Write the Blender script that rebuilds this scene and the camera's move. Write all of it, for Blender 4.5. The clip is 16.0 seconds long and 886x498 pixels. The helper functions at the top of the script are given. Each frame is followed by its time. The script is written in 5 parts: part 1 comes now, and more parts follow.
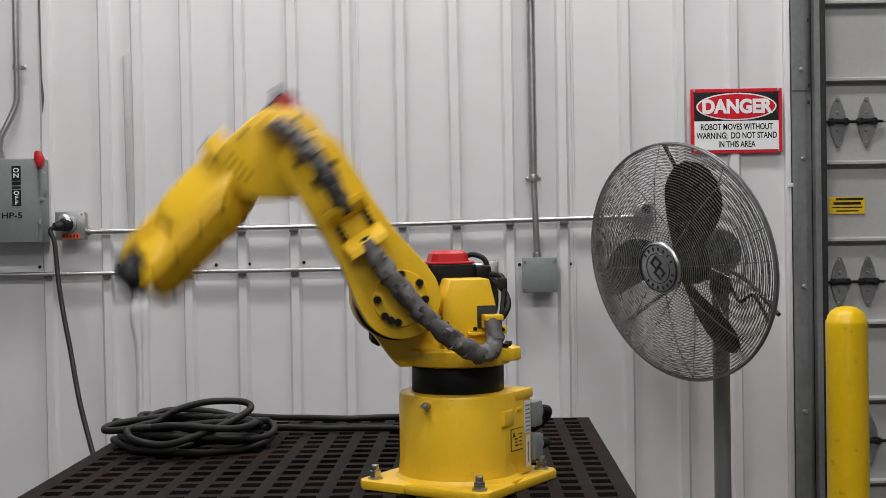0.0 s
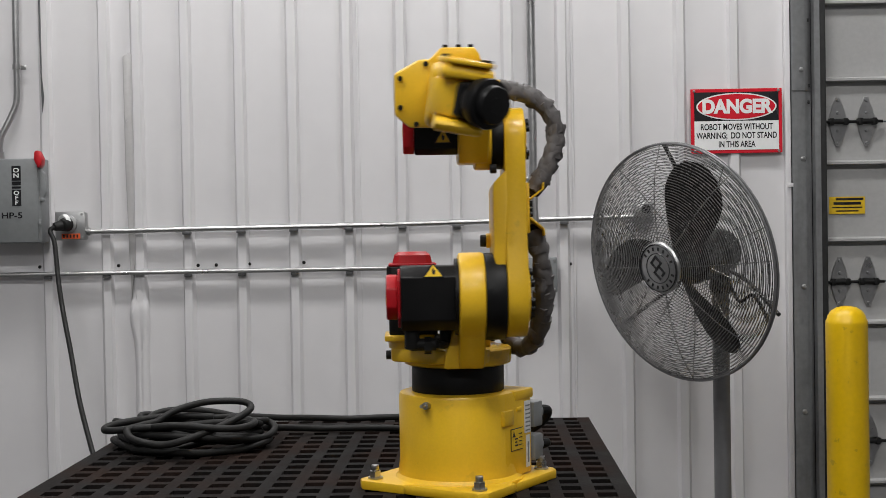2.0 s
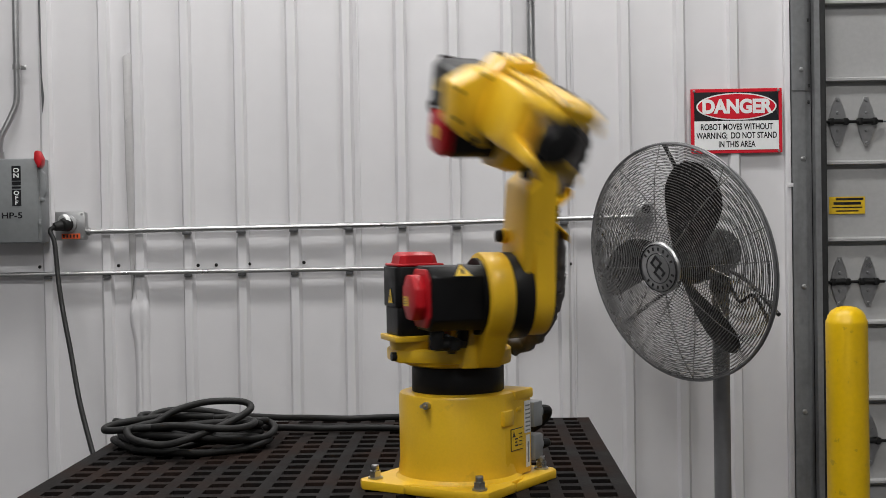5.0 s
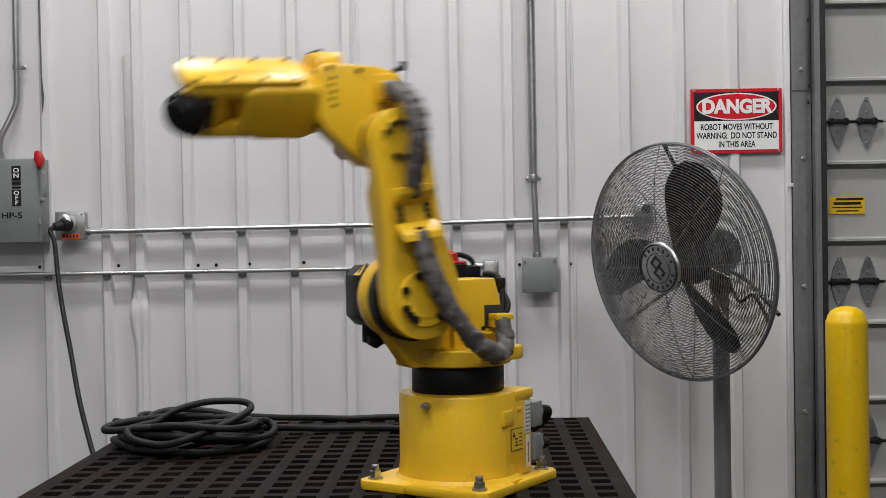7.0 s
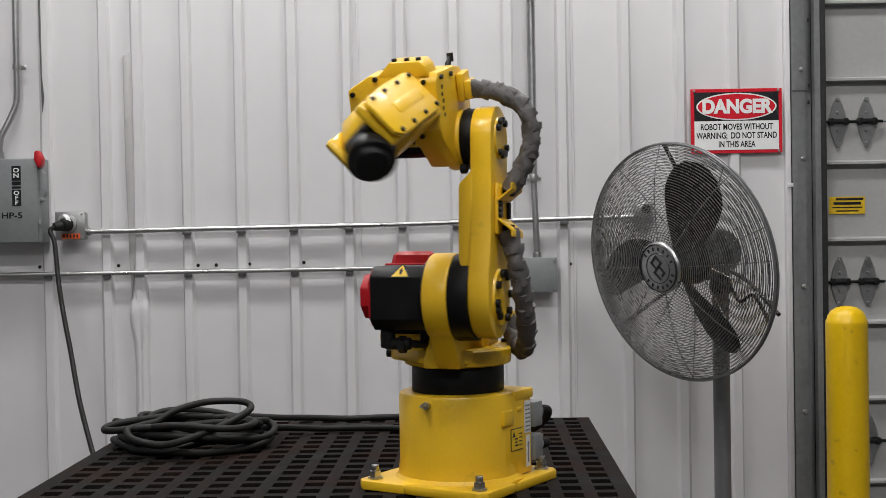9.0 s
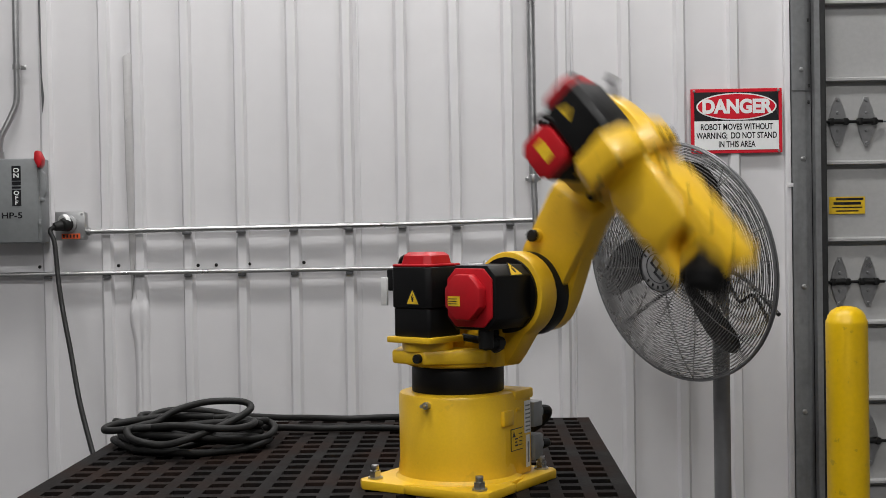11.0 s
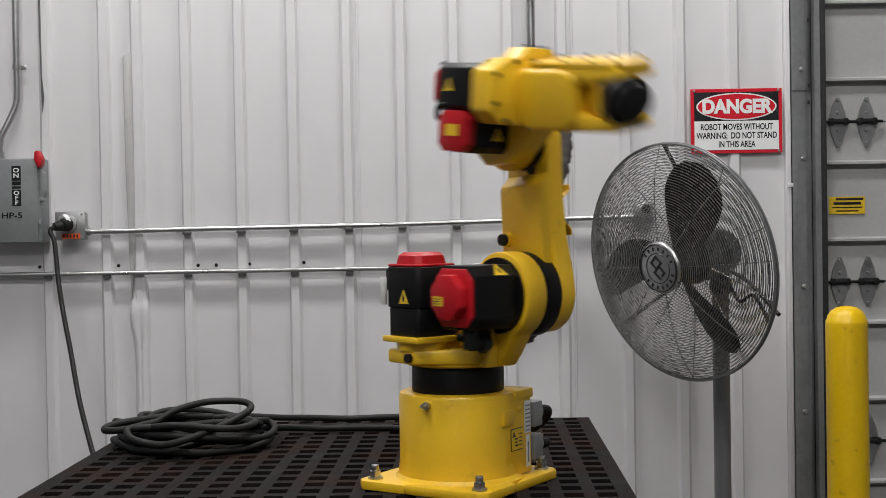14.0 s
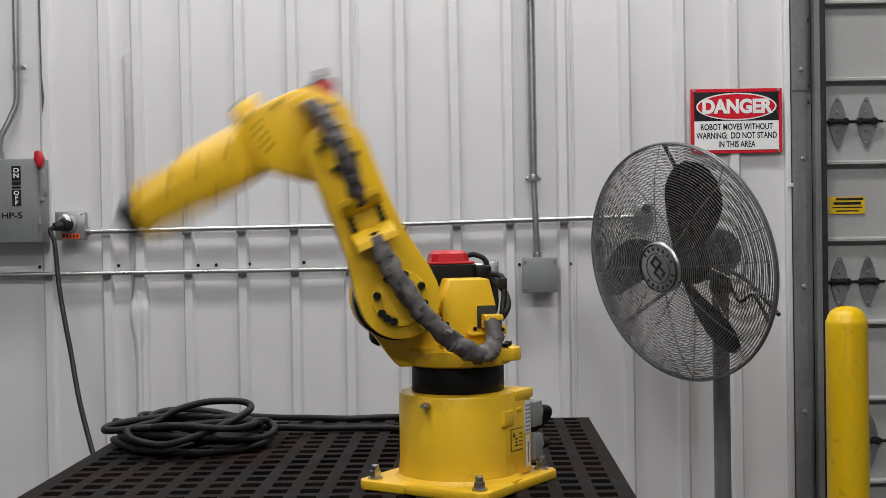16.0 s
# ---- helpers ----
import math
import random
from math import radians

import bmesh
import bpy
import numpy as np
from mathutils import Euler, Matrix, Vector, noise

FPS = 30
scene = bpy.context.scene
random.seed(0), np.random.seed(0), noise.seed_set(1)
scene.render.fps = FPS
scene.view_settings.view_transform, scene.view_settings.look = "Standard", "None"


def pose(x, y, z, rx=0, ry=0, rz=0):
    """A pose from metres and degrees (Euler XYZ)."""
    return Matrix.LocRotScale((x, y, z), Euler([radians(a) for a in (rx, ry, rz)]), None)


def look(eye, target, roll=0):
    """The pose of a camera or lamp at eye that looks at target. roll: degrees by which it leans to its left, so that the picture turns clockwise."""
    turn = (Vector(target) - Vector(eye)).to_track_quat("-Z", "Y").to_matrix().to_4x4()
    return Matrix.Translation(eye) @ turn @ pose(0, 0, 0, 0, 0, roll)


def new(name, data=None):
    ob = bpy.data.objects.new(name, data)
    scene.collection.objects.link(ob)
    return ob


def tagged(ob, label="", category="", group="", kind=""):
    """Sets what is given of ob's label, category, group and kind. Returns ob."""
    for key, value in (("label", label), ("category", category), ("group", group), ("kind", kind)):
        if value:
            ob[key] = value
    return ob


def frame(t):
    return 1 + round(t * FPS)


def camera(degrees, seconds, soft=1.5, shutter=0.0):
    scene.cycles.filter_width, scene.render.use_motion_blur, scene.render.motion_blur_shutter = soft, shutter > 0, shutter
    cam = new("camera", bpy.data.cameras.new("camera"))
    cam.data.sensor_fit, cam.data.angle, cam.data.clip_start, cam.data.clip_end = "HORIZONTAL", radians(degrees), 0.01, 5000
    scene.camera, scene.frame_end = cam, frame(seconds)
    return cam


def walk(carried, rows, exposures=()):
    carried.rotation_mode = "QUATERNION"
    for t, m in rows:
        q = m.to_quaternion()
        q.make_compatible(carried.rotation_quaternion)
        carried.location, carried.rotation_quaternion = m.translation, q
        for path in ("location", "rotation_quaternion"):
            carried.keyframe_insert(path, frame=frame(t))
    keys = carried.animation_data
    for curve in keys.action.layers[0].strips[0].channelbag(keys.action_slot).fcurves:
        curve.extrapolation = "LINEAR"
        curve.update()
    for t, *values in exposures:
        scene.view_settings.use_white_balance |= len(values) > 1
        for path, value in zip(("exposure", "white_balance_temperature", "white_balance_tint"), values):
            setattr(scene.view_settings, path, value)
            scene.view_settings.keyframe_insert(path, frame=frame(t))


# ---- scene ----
cam = camera(38.43, 16.0, soft=0.85, shutter=0.8)
EYE = (0.0, 0.0, 1.356)
VIEW = look(EYE, (0.0, math.cos(radians(0.8715)), 1.356 - math.sin(radians(0.8715))), -0.965)
walk(cam, [(0.0, VIEW), (16.0, VIEW)])

# ---- light: rows of high-bay fixtures under the hall's ceiling ----
world = bpy.data.worlds.new("world")
scene.world = world
world.use_nodes = True
world.node_tree.nodes["Background"].inputs[0].default_value = (0.75, 0.85, 1.0, 1)
world.node_tree.nodes["Background"].inputs[1].default_value = 0.05
scene.view_settings.exposure = 0.0
LAMP_SPOTS = [(-1.3, 4.0), (0.95, 4.0), (-1.3, 1.0), (0.95, 1.0), (-1.3, -2.0), (0.95, -2.0)]
LAMP_POWER = 50.0
CEILING = 4.6
for lx, ly in LAMP_SPOTS:
    lamp = bpy.data.lights.new("ceiling_lamp_light", "AREA")
    lamp.shape, lamp.size, lamp.size_y = "RECTANGLE", 1.2, 0.35
    lamp.energy, lamp.color = LAMP_POWER, (1.0, 0.995, 0.985)
    new("ceiling_lamp_light", lamp).matrix_world = pose(lx, ly, CEILING - 0.34)


# ---- materials ----
def material(name, color, rough=0.5, metal=0.0, dark=None, scale=8.0, amount=0.35, bump=0.0, bump_scale=60.0,
             fine=0.12, coat=0.0, stretch=(1, 1, 1), spec=0.5, speck=0.0):
    """A painted, cast or plastic surface: two scales of variation in colour and gloss, and fine relief."""
    m = bpy.data.materials.new(name)
    m.use_nodes = True
    n, l = m.node_tree.nodes, m.node_tree.links
    b = n["Principled BSDF"]
    b.inputs["Metallic"].default_value = metal
    b.inputs["Coat Weight"].default_value = coat
    b.inputs["Specular IOR Level"].default_value = spec
    tc = n.new("ShaderNodeTexCoord")
    mp = n.new("ShaderNodeMapping")
    mp.inputs["Scale"].default_value = stretch
    l.new(tc.outputs["Object"], mp.inputs["Vector"])
    big = n.new("ShaderNodeTexNoise")
    big.inputs["Scale"].default_value, big.inputs["Detail"].default_value = scale, 5
    small = n.new("ShaderNodeTexNoise")
    small.inputs["Scale"].default_value, small.inputs["Detail"].default_value = bump_scale, 3
    l.new(mp.outputs[0], big.inputs["Vector"])
    l.new(tc.outputs["Object"], small.inputs["Vector"])
    ramp = n.new("ShaderNodeMapRange")
    ramp.inputs[1].default_value, ramp.inputs[2].default_value = 0.42, 0.72
    ramp.inputs[3].default_value, ramp.inputs[4].default_value = 0.0, amount
    l.new(big.outputs["Fac"], ramp.inputs[0])
    mix = n.new("ShaderNodeMix")
    mix.data_type = "RGBA"
    mix.inputs[6].default_value = (*color, 1)
    mix.inputs[7].default_value = (*(dark or tuple(c * 0.6 for c in color)), 1)
    l.new(ramp.outputs[0], mix.inputs[0])
    mul = n.new("ShaderNodeMix")
    mul.data_type, mul.blend_type = "RGBA", "MULTIPLY"
    mul.inputs[0].default_value = 1.0
    grey = n.new("ShaderNodeMapRange")
    grey.inputs[1].default_value, grey.inputs[2].default_value = 0.3, 0.7
    grey.inputs[3].default_value, grey.inputs[4].default_value = 1 - fine, 1 + fine * 0.4
    l.new(small.outputs["Fac"], grey.inputs[0])
    l.new(mix.outputs[2], mul.inputs[6])
    l.new(grey.outputs[0], mul.inputs[7])
    last = mul
    if speck:
        vor = n.new("ShaderNodeTexNoise")
        vor.inputs["Scale"].default_value, vor.inputs["Detail"].default_value = 22.0, 6
        l.new(tc.outputs["Object"], vor.inputs["Vector"])
        cut = n.new("ShaderNodeMapRange")
        cut.inputs[1].default_value, cut.inputs[2].default_value = 0.66, 0.70
        cut.inputs[3].default_value, cut.inputs[4].default_value = 0.0, speck
        l.new(vor.outputs["Fac"], cut.inputs[0])
        chip = n.new("ShaderNodeMix")
        chip.data_type = "RGBA"
        chip.inputs[7].default_value = (0.05, 0.04, 0.03, 1)
        l.new(cut.outputs[0], chip.inputs[0])
        l.new(mul.outputs[2], chip.inputs[6])
        last = chip
    l.new(last.outputs[2], b.inputs["Base Color"])
    rr = n.new("ShaderNodeMapRange")
    rr.inputs[1].default_value, rr.inputs[2].default_value = 0.3, 0.7
    rr.inputs[3].default_value, rr.inputs[4].default_value = max(0.04, rough - 0.1), min(1, rough + 0.12)
    l.new(big.outputs["Fac"], rr.inputs[0])
    l.new(rr.outputs[0], b.inputs["Roughness"])
    if bump:
        bp = n.new("ShaderNodeBump")
        bp.inputs["Strength"].default_value, bp.inputs["Distance"].default_value = 0.6, bump
        l.new(small.outputs["Fac"], bp.inputs["Height"])
        l.new(bp.outputs[0], b.inputs["Normal"])
    return m


YELLOW = material("yellow_enamel", (0.82, 0.50, 0.018), 0.36, dark=(0.70, 0.40, 0.014), scale=5, amount=0.3, bump=0.0003,
                  bump_scale=180, fine=0.035, coat=0.15, speck=0.15)
BLACK = material("black_motor_paint", (0.005, 0.005, 0.0055), 0.40, spec=0.22, dark=(0.011, 0.011, 0.011), scale=14, bump=0.0004, bump_scale=220)
RUBBER = material("black_rubber", (0.007, 0.007, 0.007), 0.6, dark=(0.022, 0.020, 0.018), spec=0.3, scale=20, bump=0.0005, bump_scale=160)
RED = material("red_plastic", (0.46, 0.008, 0.015), 0.42, spec=0.3, dark=(0.33, 0.007, 0.011), scale=12, fine=0.08)
STEEL = material("zinc_steel", (0.56, 0.56, 0.56), 0.32, metal=1.0, dark=(0.34, 0.33, 0.32), scale=30, bump_scale=90)
BOLT_BLACK = material("black_oxide_steel", (0.02, 0.02, 0.02), 0.4, metal=0.6, scale=60)
SLEEVE = material("grey_fabric_sleeve", (0.112, 0.104, 0.104), 0.6, dark=(0.062, 0.055, 0.053), scale=26, bump=0.002, bump_scale=90, amount=0.6)
WALL_PAINT = material("white_liner_panel", (0.655, 0.645, 0.658), 0.42, dark=(0.575, 0.562, 0.570), scale=1.1, amount=0.4, bump=0.0012,
                      bump_scale=7, fine=0.03, stretch=(1.0, 1.0, 0.25))
STRIP_GREY = material("grey_rib_strip", (0.44, 0.43, 0.43), 0.5, dark=(0.36, 0.35, 0.35), scale=6, fine=0.05)
GALV = material("galvanised_steel", (0.50, 0.50, 0.50), 0.36, metal=1.0, dark=(0.36, 0.36, 0.37), scale=9, amount=0.6, bump_scale=40)
FRAME_GREY = material("galvanised_door_track", (0.13, 0.133, 0.137), 0.5, metal=0.35, dark=(0.07, 0.07, 0.074), scale=4, amount=0.8,
                      stretch=(3, 3, 0.6), bump_scale=50)
CAST = material("cast_iron_platen", (0.0088, 0.0075, 0.0072), 0.75, dark=(0.026, 0.014, 0.010), scale=6, amount=0.8, bump=0.0012,
                bump_scale=110, fine=0.3, spec=0.10)
BOX_GREY = material("grey_box_paint", (0.21, 0.22, 0.225), 0.42, dark=(0.16, 0.165, 0.17), scale=6, fine=0.06)
DOOR_WHITE = material("door_panel_grey", (0.41, 0.408, 0.405), 0.45, dark=(0.33, 0.325, 0.32), scale=2, fine=0.05)
SEAL = material("black_door_seal", (0.02, 0.02, 0.02), 0.7, scale=20)
BOLLARD = material("yellow_bollard_sleeve", (0.80, 0.50, 0.0), 0.38, dark=(0.62, 0.38, 0.0), scale=4, amount=0.4, fine=0.05, speck=0.25)
SIGN_RED = material("sign_red", (0.62, 0.02, 0.035), 0.12, scale=6, amount=0.1, fine=0.03)
SIGN_WHITE = material("sign_white", (0.82, 0.82, 0.82), 0.12, scale=6, amount=0.06, fine=0.03)
SIGN_BLACK = material("sign_black", (0.02, 0.02, 0.022), 0.25, scale=6, amount=0.1)
LABEL_YELLOW = material("label_yellow", (0.80, 0.52, 0.02), 0.4, scale=20, amount=0.1)
LABEL_WHITE = material("label_white", (0.75, 0.75, 0.74), 0.45, scale=20, amount=0.15)
ORANGE = material("label_orange", (0.75, 0.11, 0.02), 0.5, scale=20, amount=0.2)
JAMB = material("galvanised_jamb", (0.27, 0.275, 0.28), 0.42, metal=0.45, dark=(0.15, 0.15, 0.155), scale=5, amount=0.8, bump_scale=45, stretch=(3, 3, 0.5))
FLOOR = material("concrete_floor", (0.09, 0.088, 0.086), 0.35, dark=(0.06, 0.058, 0.057), scale=1.5, amount=0.7, bump_scale=30)
PLAIN = material("hall_wall_paint", (0.30, 0.30, 0.31), 0.6, scale=1.0, amount=0.3)
CEIL = material("ceiling_liner", (0.62, 0.62, 0.62), 0.6, scale=1.0, amount=0.2)
FAN_DARK = material("fan_blade_paint", (0.030, 0.027, 0.026), 0.38, metal=0.3, scale=8, amount=0.4)
FAN_WIRE = material("fan_guard_wire", (0.36, 0.355, 0.35), 0.28, metal=0.9, dark=(0.17, 0.17, 0.17), scale=30)
POST_GREY = material("fan_post_paint", (0.16, 0.16, 0.165), 0.42, metal=0.2, scale=10, fine=0.05)
LENS = bpy.data.materials.new("lamp_diffuser")
LENS.use_nodes = True
LENS.node_tree.nodes["Principled BSDF"].inputs["Emission Color"].default_value = (1, 0.97, 0.93, 1)
LENS.node_tree.nodes["Principled BSDF"].inputs["Emission Strength"].default_value = 8.0


# ---- mesh tools ----
def part(name, bm, mat, parent=None, label="", smooth=35):
    me = bpy.data.meshes.new(name)
    bmesh.ops.recalc_face_normals(bm, faces=bm.faces[:])
    bm.to_mesh(me)
    bm.free()
    me.materials.append(mat)
    if smooth:
        me.polygons.foreach_set("use_smooth", [True] * len(me.polygons))
        me.set_sharp_from_angle(angle=radians(smooth))
    ob = new(name, me)
    ob.parent = parent
    if label:
        tagged(ob, label)
    return ob


def pieces(name, bm, mat, parent, label="", smooth=35):
    """Each connected piece of bm as a part of its own."""
    left = set(bm.faces)
    while left:
        todo, island = [left.pop()], []
        while todo:
            f = todo.pop()
            island.append(f)
            for e in f.edges:
                for g in e.link_faces:
                    if g in left:
                        left.remove(g)
                        todo.append(g)
        one, seen = bmesh.new(), {}
        for f in island:
            vs = []
            for v in f.verts:
                if v not in seen:
                    seen[v] = one.verts.new(v.co)
                vs.append(seen[v])
            one.faces.new(vs)
        part(name, one, mat, parent, label, smooth)
    bm.free()


def share(name, ob, parent, m):
    """A further object on the mesh of ob."""
    o = new(name, ob.data)
    o.parent = parent
    o.matrix_basis = m
    return o


def thing(name, label, category, m=None, group="", kind=""):
    ob = new(name)
    ob.empty_display_size = 0.05
    if m is not None:
        ob.matrix_basis = m
    return tagged(ob, label, category, group, kind)


def bevel_new(bm, geom_verts, w, seg=2):
    if w > 0:
        edges = {e for v in geom_verts for e in v.link_edges}
        edges = [e for e in edges if len(e.link_faces) == 2 and e.calc_face_angle(0) > 0.3]
        bmesh.ops.bevel(bm, geom=edges, offset=w, segments=seg, profile=0.5, affect="EDGES", clamp_overlap=True)


def box(bm, lo, hi, bevel=0.0, seg=2, m=None):
    """A box between two corners."""
    c = [(a + b) / 2 for a, b in zip(lo, hi)]
    s = [abs(b - a) for a, b in zip(lo, hi)]
    r = bmesh.ops.create_cube(bm, size=1.0, matrix=(m or Matrix()) @ Matrix.Translation(c) @ Matrix.Diagonal((*s, 1)))
    bevel_new(bm, r["verts"], bevel, seg)
    return bm


def cyl(bm, p0, p1, r0, r1=None, n=24, bevel=0.0):
    """A cylinder or cone from p0 to p1."""
    p0, p1 = Vector(p0), Vector(p1)
    d = p1 - p0
    m = Matrix.Translation((p0 + p1) / 2) @ d.to_track_quat("Z", "Y").to_matrix().to_4x4()
    r = bmesh.ops.create_cone(bm, cap_ends=True, segments=n, radius1=r0, radius2=r0 if r1 is None else r1, depth=d.length, matrix=m)
    bevel_new(bm, r["verts"], bevel)
    return bm


def prism(bm, pts, axis, lo, hi, bevel=0.0, seg=2, taper=1.0, m=None):
    """A polygon extruded along an axis; pts are the two other coordinates in their order."""
    def place(p, h, k):
        p = (p[0] * k, p[1] * k) if k != 1 else p
        v = {"x": (h, p[0], p[1]), "y": (p[0], h, p[1]), "z": (p[0], p[1], h)}[axis]
        return (m @ Vector(v)) if m else v
    a = [bm.verts.new(place(p, lo, 1)) for p in pts]
    b = [bm.verts.new(place(p, hi, taper)) for p in pts]
    n = len(pts)
    bm.faces.new(a)
    bm.faces.new(b)
    for i in range(n):
        bm.faces.new((a[i], a[(i + 1) % n], b[(i + 1) % n], b[i]))
    bmesh.ops.recalc_face_normals(bm, faces=bm.faces[:])
    bevel_new(bm, a + b, bevel, seg)
    return bm


def lathe(bm, profile, n=32, m=None, caps=True):
    """A profile of (radius, height) turned round z."""
    rings = []
    for r, z in profile:
        ring = []
        for k in range(n):
            v = Vector((r * math.cos(2 * math.pi * k / n), r * math.sin(2 * math.pi * k / n), z))
            ring.append(bm.verts.new(m @ v if m else v))
        rings.append(ring)
    for a, b in zip(rings, rings[1:]):
        for k in range(n):
            bm.faces.new((a[k], a[(k + 1) % n], b[(k + 1) % n], b[k]))
    if caps:
        bm.faces.new(rings[0])
        bm.faces.new(rings[-1])
    return bm


def tube(bm, path, r, n=8, closed=False, radii=None):
    """A round tube along a path of points."""
    pts = [Vector(p) for p in path]
    rings, count = [], len(pts)
    side = None
    for i, p in enumerate(pts):
        a = pts[i - 1] if (i or closed) else p
        b = pts[(i + 1) % count] if (i < count - 1 or closed) else p
        d = (b - a).normalized()
        if side is None:
            side = d.orthogonal().normalized()
        side = (side - d * side.dot(d)).normalized()
        up = d.cross(side)
        rr = radii[i] if radii else r
        rings.append([bm.verts.new(p + rr * (math.cos(2 * math.pi * k / n) * side + math.sin(2 * math.pi * k / n) * up)) for k in range(n)])
    last = count if closed else count - 1
    for i in range(last):
        a, b = rings[i], rings[(i + 1) % count]
        off = 0
        if closed and i == count - 1:
            off = min(range(n), key=lambda o: sum((a[k].co - b[(k + o) % n].co).length for k in range(n)))
        for k in range(n):
            bm.faces.new((a[k], a[(k + 1) % n], b[(k + 1 + off) % n], b[(k + off) % n]))
    if not closed:
        bm.faces.new(rings[0])
        bm.faces.new(rings[-1])
    return bm


def smooth_path(pts, per=8):
    """A rounded path through the given points."""
    pts = [Vector(p) for p in pts]
    out = []
    for i in range(len(pts) - 1):
        p0, p1, p2, p3 = pts[max(i - 1, 0)], pts[i], pts[i + 1], pts[min(i + 2, len(pts) - 1)]
        for k in range(per):
            t = k / per
            out.append(0.5 * (2 * p1 + (p2 - p0) * t + (2 * p0 - 5 * p1 + 4 * p2 - p3) * t * t + (3 * p1 - p0 - 3 * p2 + p3) * t ** 3))
    out.append(pts[-1])
    return out


def circle(cx, cz, r, a0, a1, n):
    return [(cx + r * math.cos(radians(a0 + (a1 - a0) * k / n)), cz + r * math.sin(radians(a0 + (a1 - a0) * k / n))) for k in range(n + 1)]


def lettering(name, body, size, mat, parent, m, label="", squeeze=1.0, align="CENTER"):
    """Raised printed letters in the built-in font, as a mesh."""
    cu = bpy.data.curves.new(name, "FONT")
    cu.body, cu.size, cu.align_x, cu.align_y, cu.extrude = body, size, align, "CENTER", 0.0004
    cu.offset = size * (0.05 if body == "DANGER" else 0.02)
    tmp = bpy.data.objects.new(name, cu)
    scene.collection.objects.link(tmp)
    me = bpy.data.meshes.new_from_object(tmp.evaluated_get(bpy.context.evaluated_depsgraph_get()))
    bpy.data.objects.remove(tmp)
    bpy.data.curves.remove(cu)
    me.materials.clear()
    me.materials.append(mat)
    ob = new(name, me)
    ob.parent = parent
    ob.matrix_basis = m @ Matrix.Diagonal((squeeze, 1, 1, 1))
    if label:
        tagged(ob, label)
    return ob


FACING = pose(0, 0, 0, 90, 0, 0)  # turns the plane of letters upright, to be read from the south

# ---- structure ----
WALL = 5.0
RIB = 0.019
TABLE = 0.80


def structure():
    bm = bmesh.new()
    box(bm, (-4.5, -5.5, -0.1), (4.5, 6.0, 0.0))
    tagged(part("floor", bm, FLOOR), "smooth grey concrete hall floor", "floor", kind="structure")
    bm = bmesh.new()
    box(bm, (-4.5, -5.5, CEILING), (4.5, 6.0, CEILING + 0.1))
    tagged(part("ceiling", bm, CEIL), "light grey metal hall ceiling", "ceiling", kind="structure")
    for name, lo, hi in (("wall_west", (-4.6, -5.5, 0), (-4.5, 6.0, CEILING)), ("wall_east", (4.5, -5.5, 0), (4.6, 6.0, CEILING)),
                         ("wall_south", (-4.6, -5.6, 0), (4.6, -5.5, CEILING))):
        bm = bmesh.new()
        box(bm, lo, hi)
        tagged(part(name, bm, PLAIN), "plain light grey hall wall", "wall", kind="structure")
    # ribbed liner sheet: flat pans with narrow raised ribs
    ribs = [-4.2 + 0.211 * k for k in range(12)] + [-1.548, -1.318, -1.190, -0.999, -0.788, -0.582, -0.367, -0.157, 0.054, 0.264, 0.475,
                                                    0.724, 0.940, 1.150]
    top, foot = 0.0150, 0.0255
    prof = [(-4.5, 0.0)]
    for x in ribs:
        prof += [(x - foot, 0.0), (x - top, -RIB), (x + top, -RIB), (x + foot, 0.0)]
        if x in (-0.367, 0.475):  # side lap of two sheets
            prof += [(x + foot + 0.012, 0.0), (x + foot + 0.014, -0.004), (x + foot + 0.02, -0.004), (x + foot + 0.022, 0.0)]
    prof += [(1.365, 0.0)]
    bm = bmesh.new()
    heights = [0.0, 0.5, 1.0, 1.35, 1.7, 2.1, 2.6, CEILING]
    rnd = random.Random(4)
    rows = []
    for z in heights:
        rows.append([bm.verts.new((x + (rnd.uniform(-0.002, 0.002) if 0 < z < 4 else 0), WALL + y, z)) for x, y in prof])
    back = [[bm.verts.new((x, WALL + 0.12, z)) for x in (-4.5, 1.365)] for z in (0.0, CEILING)]
    for a, b in zip(rows, rows[1:]):
        for i in range(len(prof) - 1):
            bm.faces.new((a[i], a[i + 1], b[i + 1], b[i]))
    bm.faces.new((back[0][0], back[0][1], back[1][1], back[1][0]))
    bm.faces.new([r[-1] for r in rows] + [back[1][1], back[0][1]])
    bm.faces.new([r[0] for r in rows] + [back[1][0], back[0][0]])
    tagged(part("wall_north", bm, WALL_PAINT, smooth=0.5), "white ribbed metal liner panel wall with dents and scuffs", "wall", kind="structure")
    # wall above and beside the door
    bm = bmesh.new()
    box(bm, (1.365, WALL + 0.02, 3.2), (4.5, WALL + 0.12, CEILING))
    box(bm, (4.0, WALL + 0.02, 0), (4.5, WALL + 0.12, 3.2))
    tagged(part("wall_over_door", bm, WALL_PAINT), "white metal wall around the overhead door", "wall", kind="structure")
    # bent rib, with a strip of darker grey than the wall along it
    bm = bmesh.new()
    prism(bm, [(-1.243, 2.055), (-1.222, 2.07), (-1.205, 2.06), (-1.205, 1.30), (-1.225, 1.10), (-1.232, 1.30), (-1.240, 1.6)], "y", WALL - 0.012, WALL - 0.001, 0.003)
    for x in (-1.232, -1.203):
        cyl(bm, (x, WALL - 0.012, 1.805), (x, WALL - 0.016, 1.805), 0.005, n=10)
    tagged(part("rib_strip", bm, STRIP_GREY), "darker grey strip with two screw heads along a damaged rib", "wall", kind="structure")
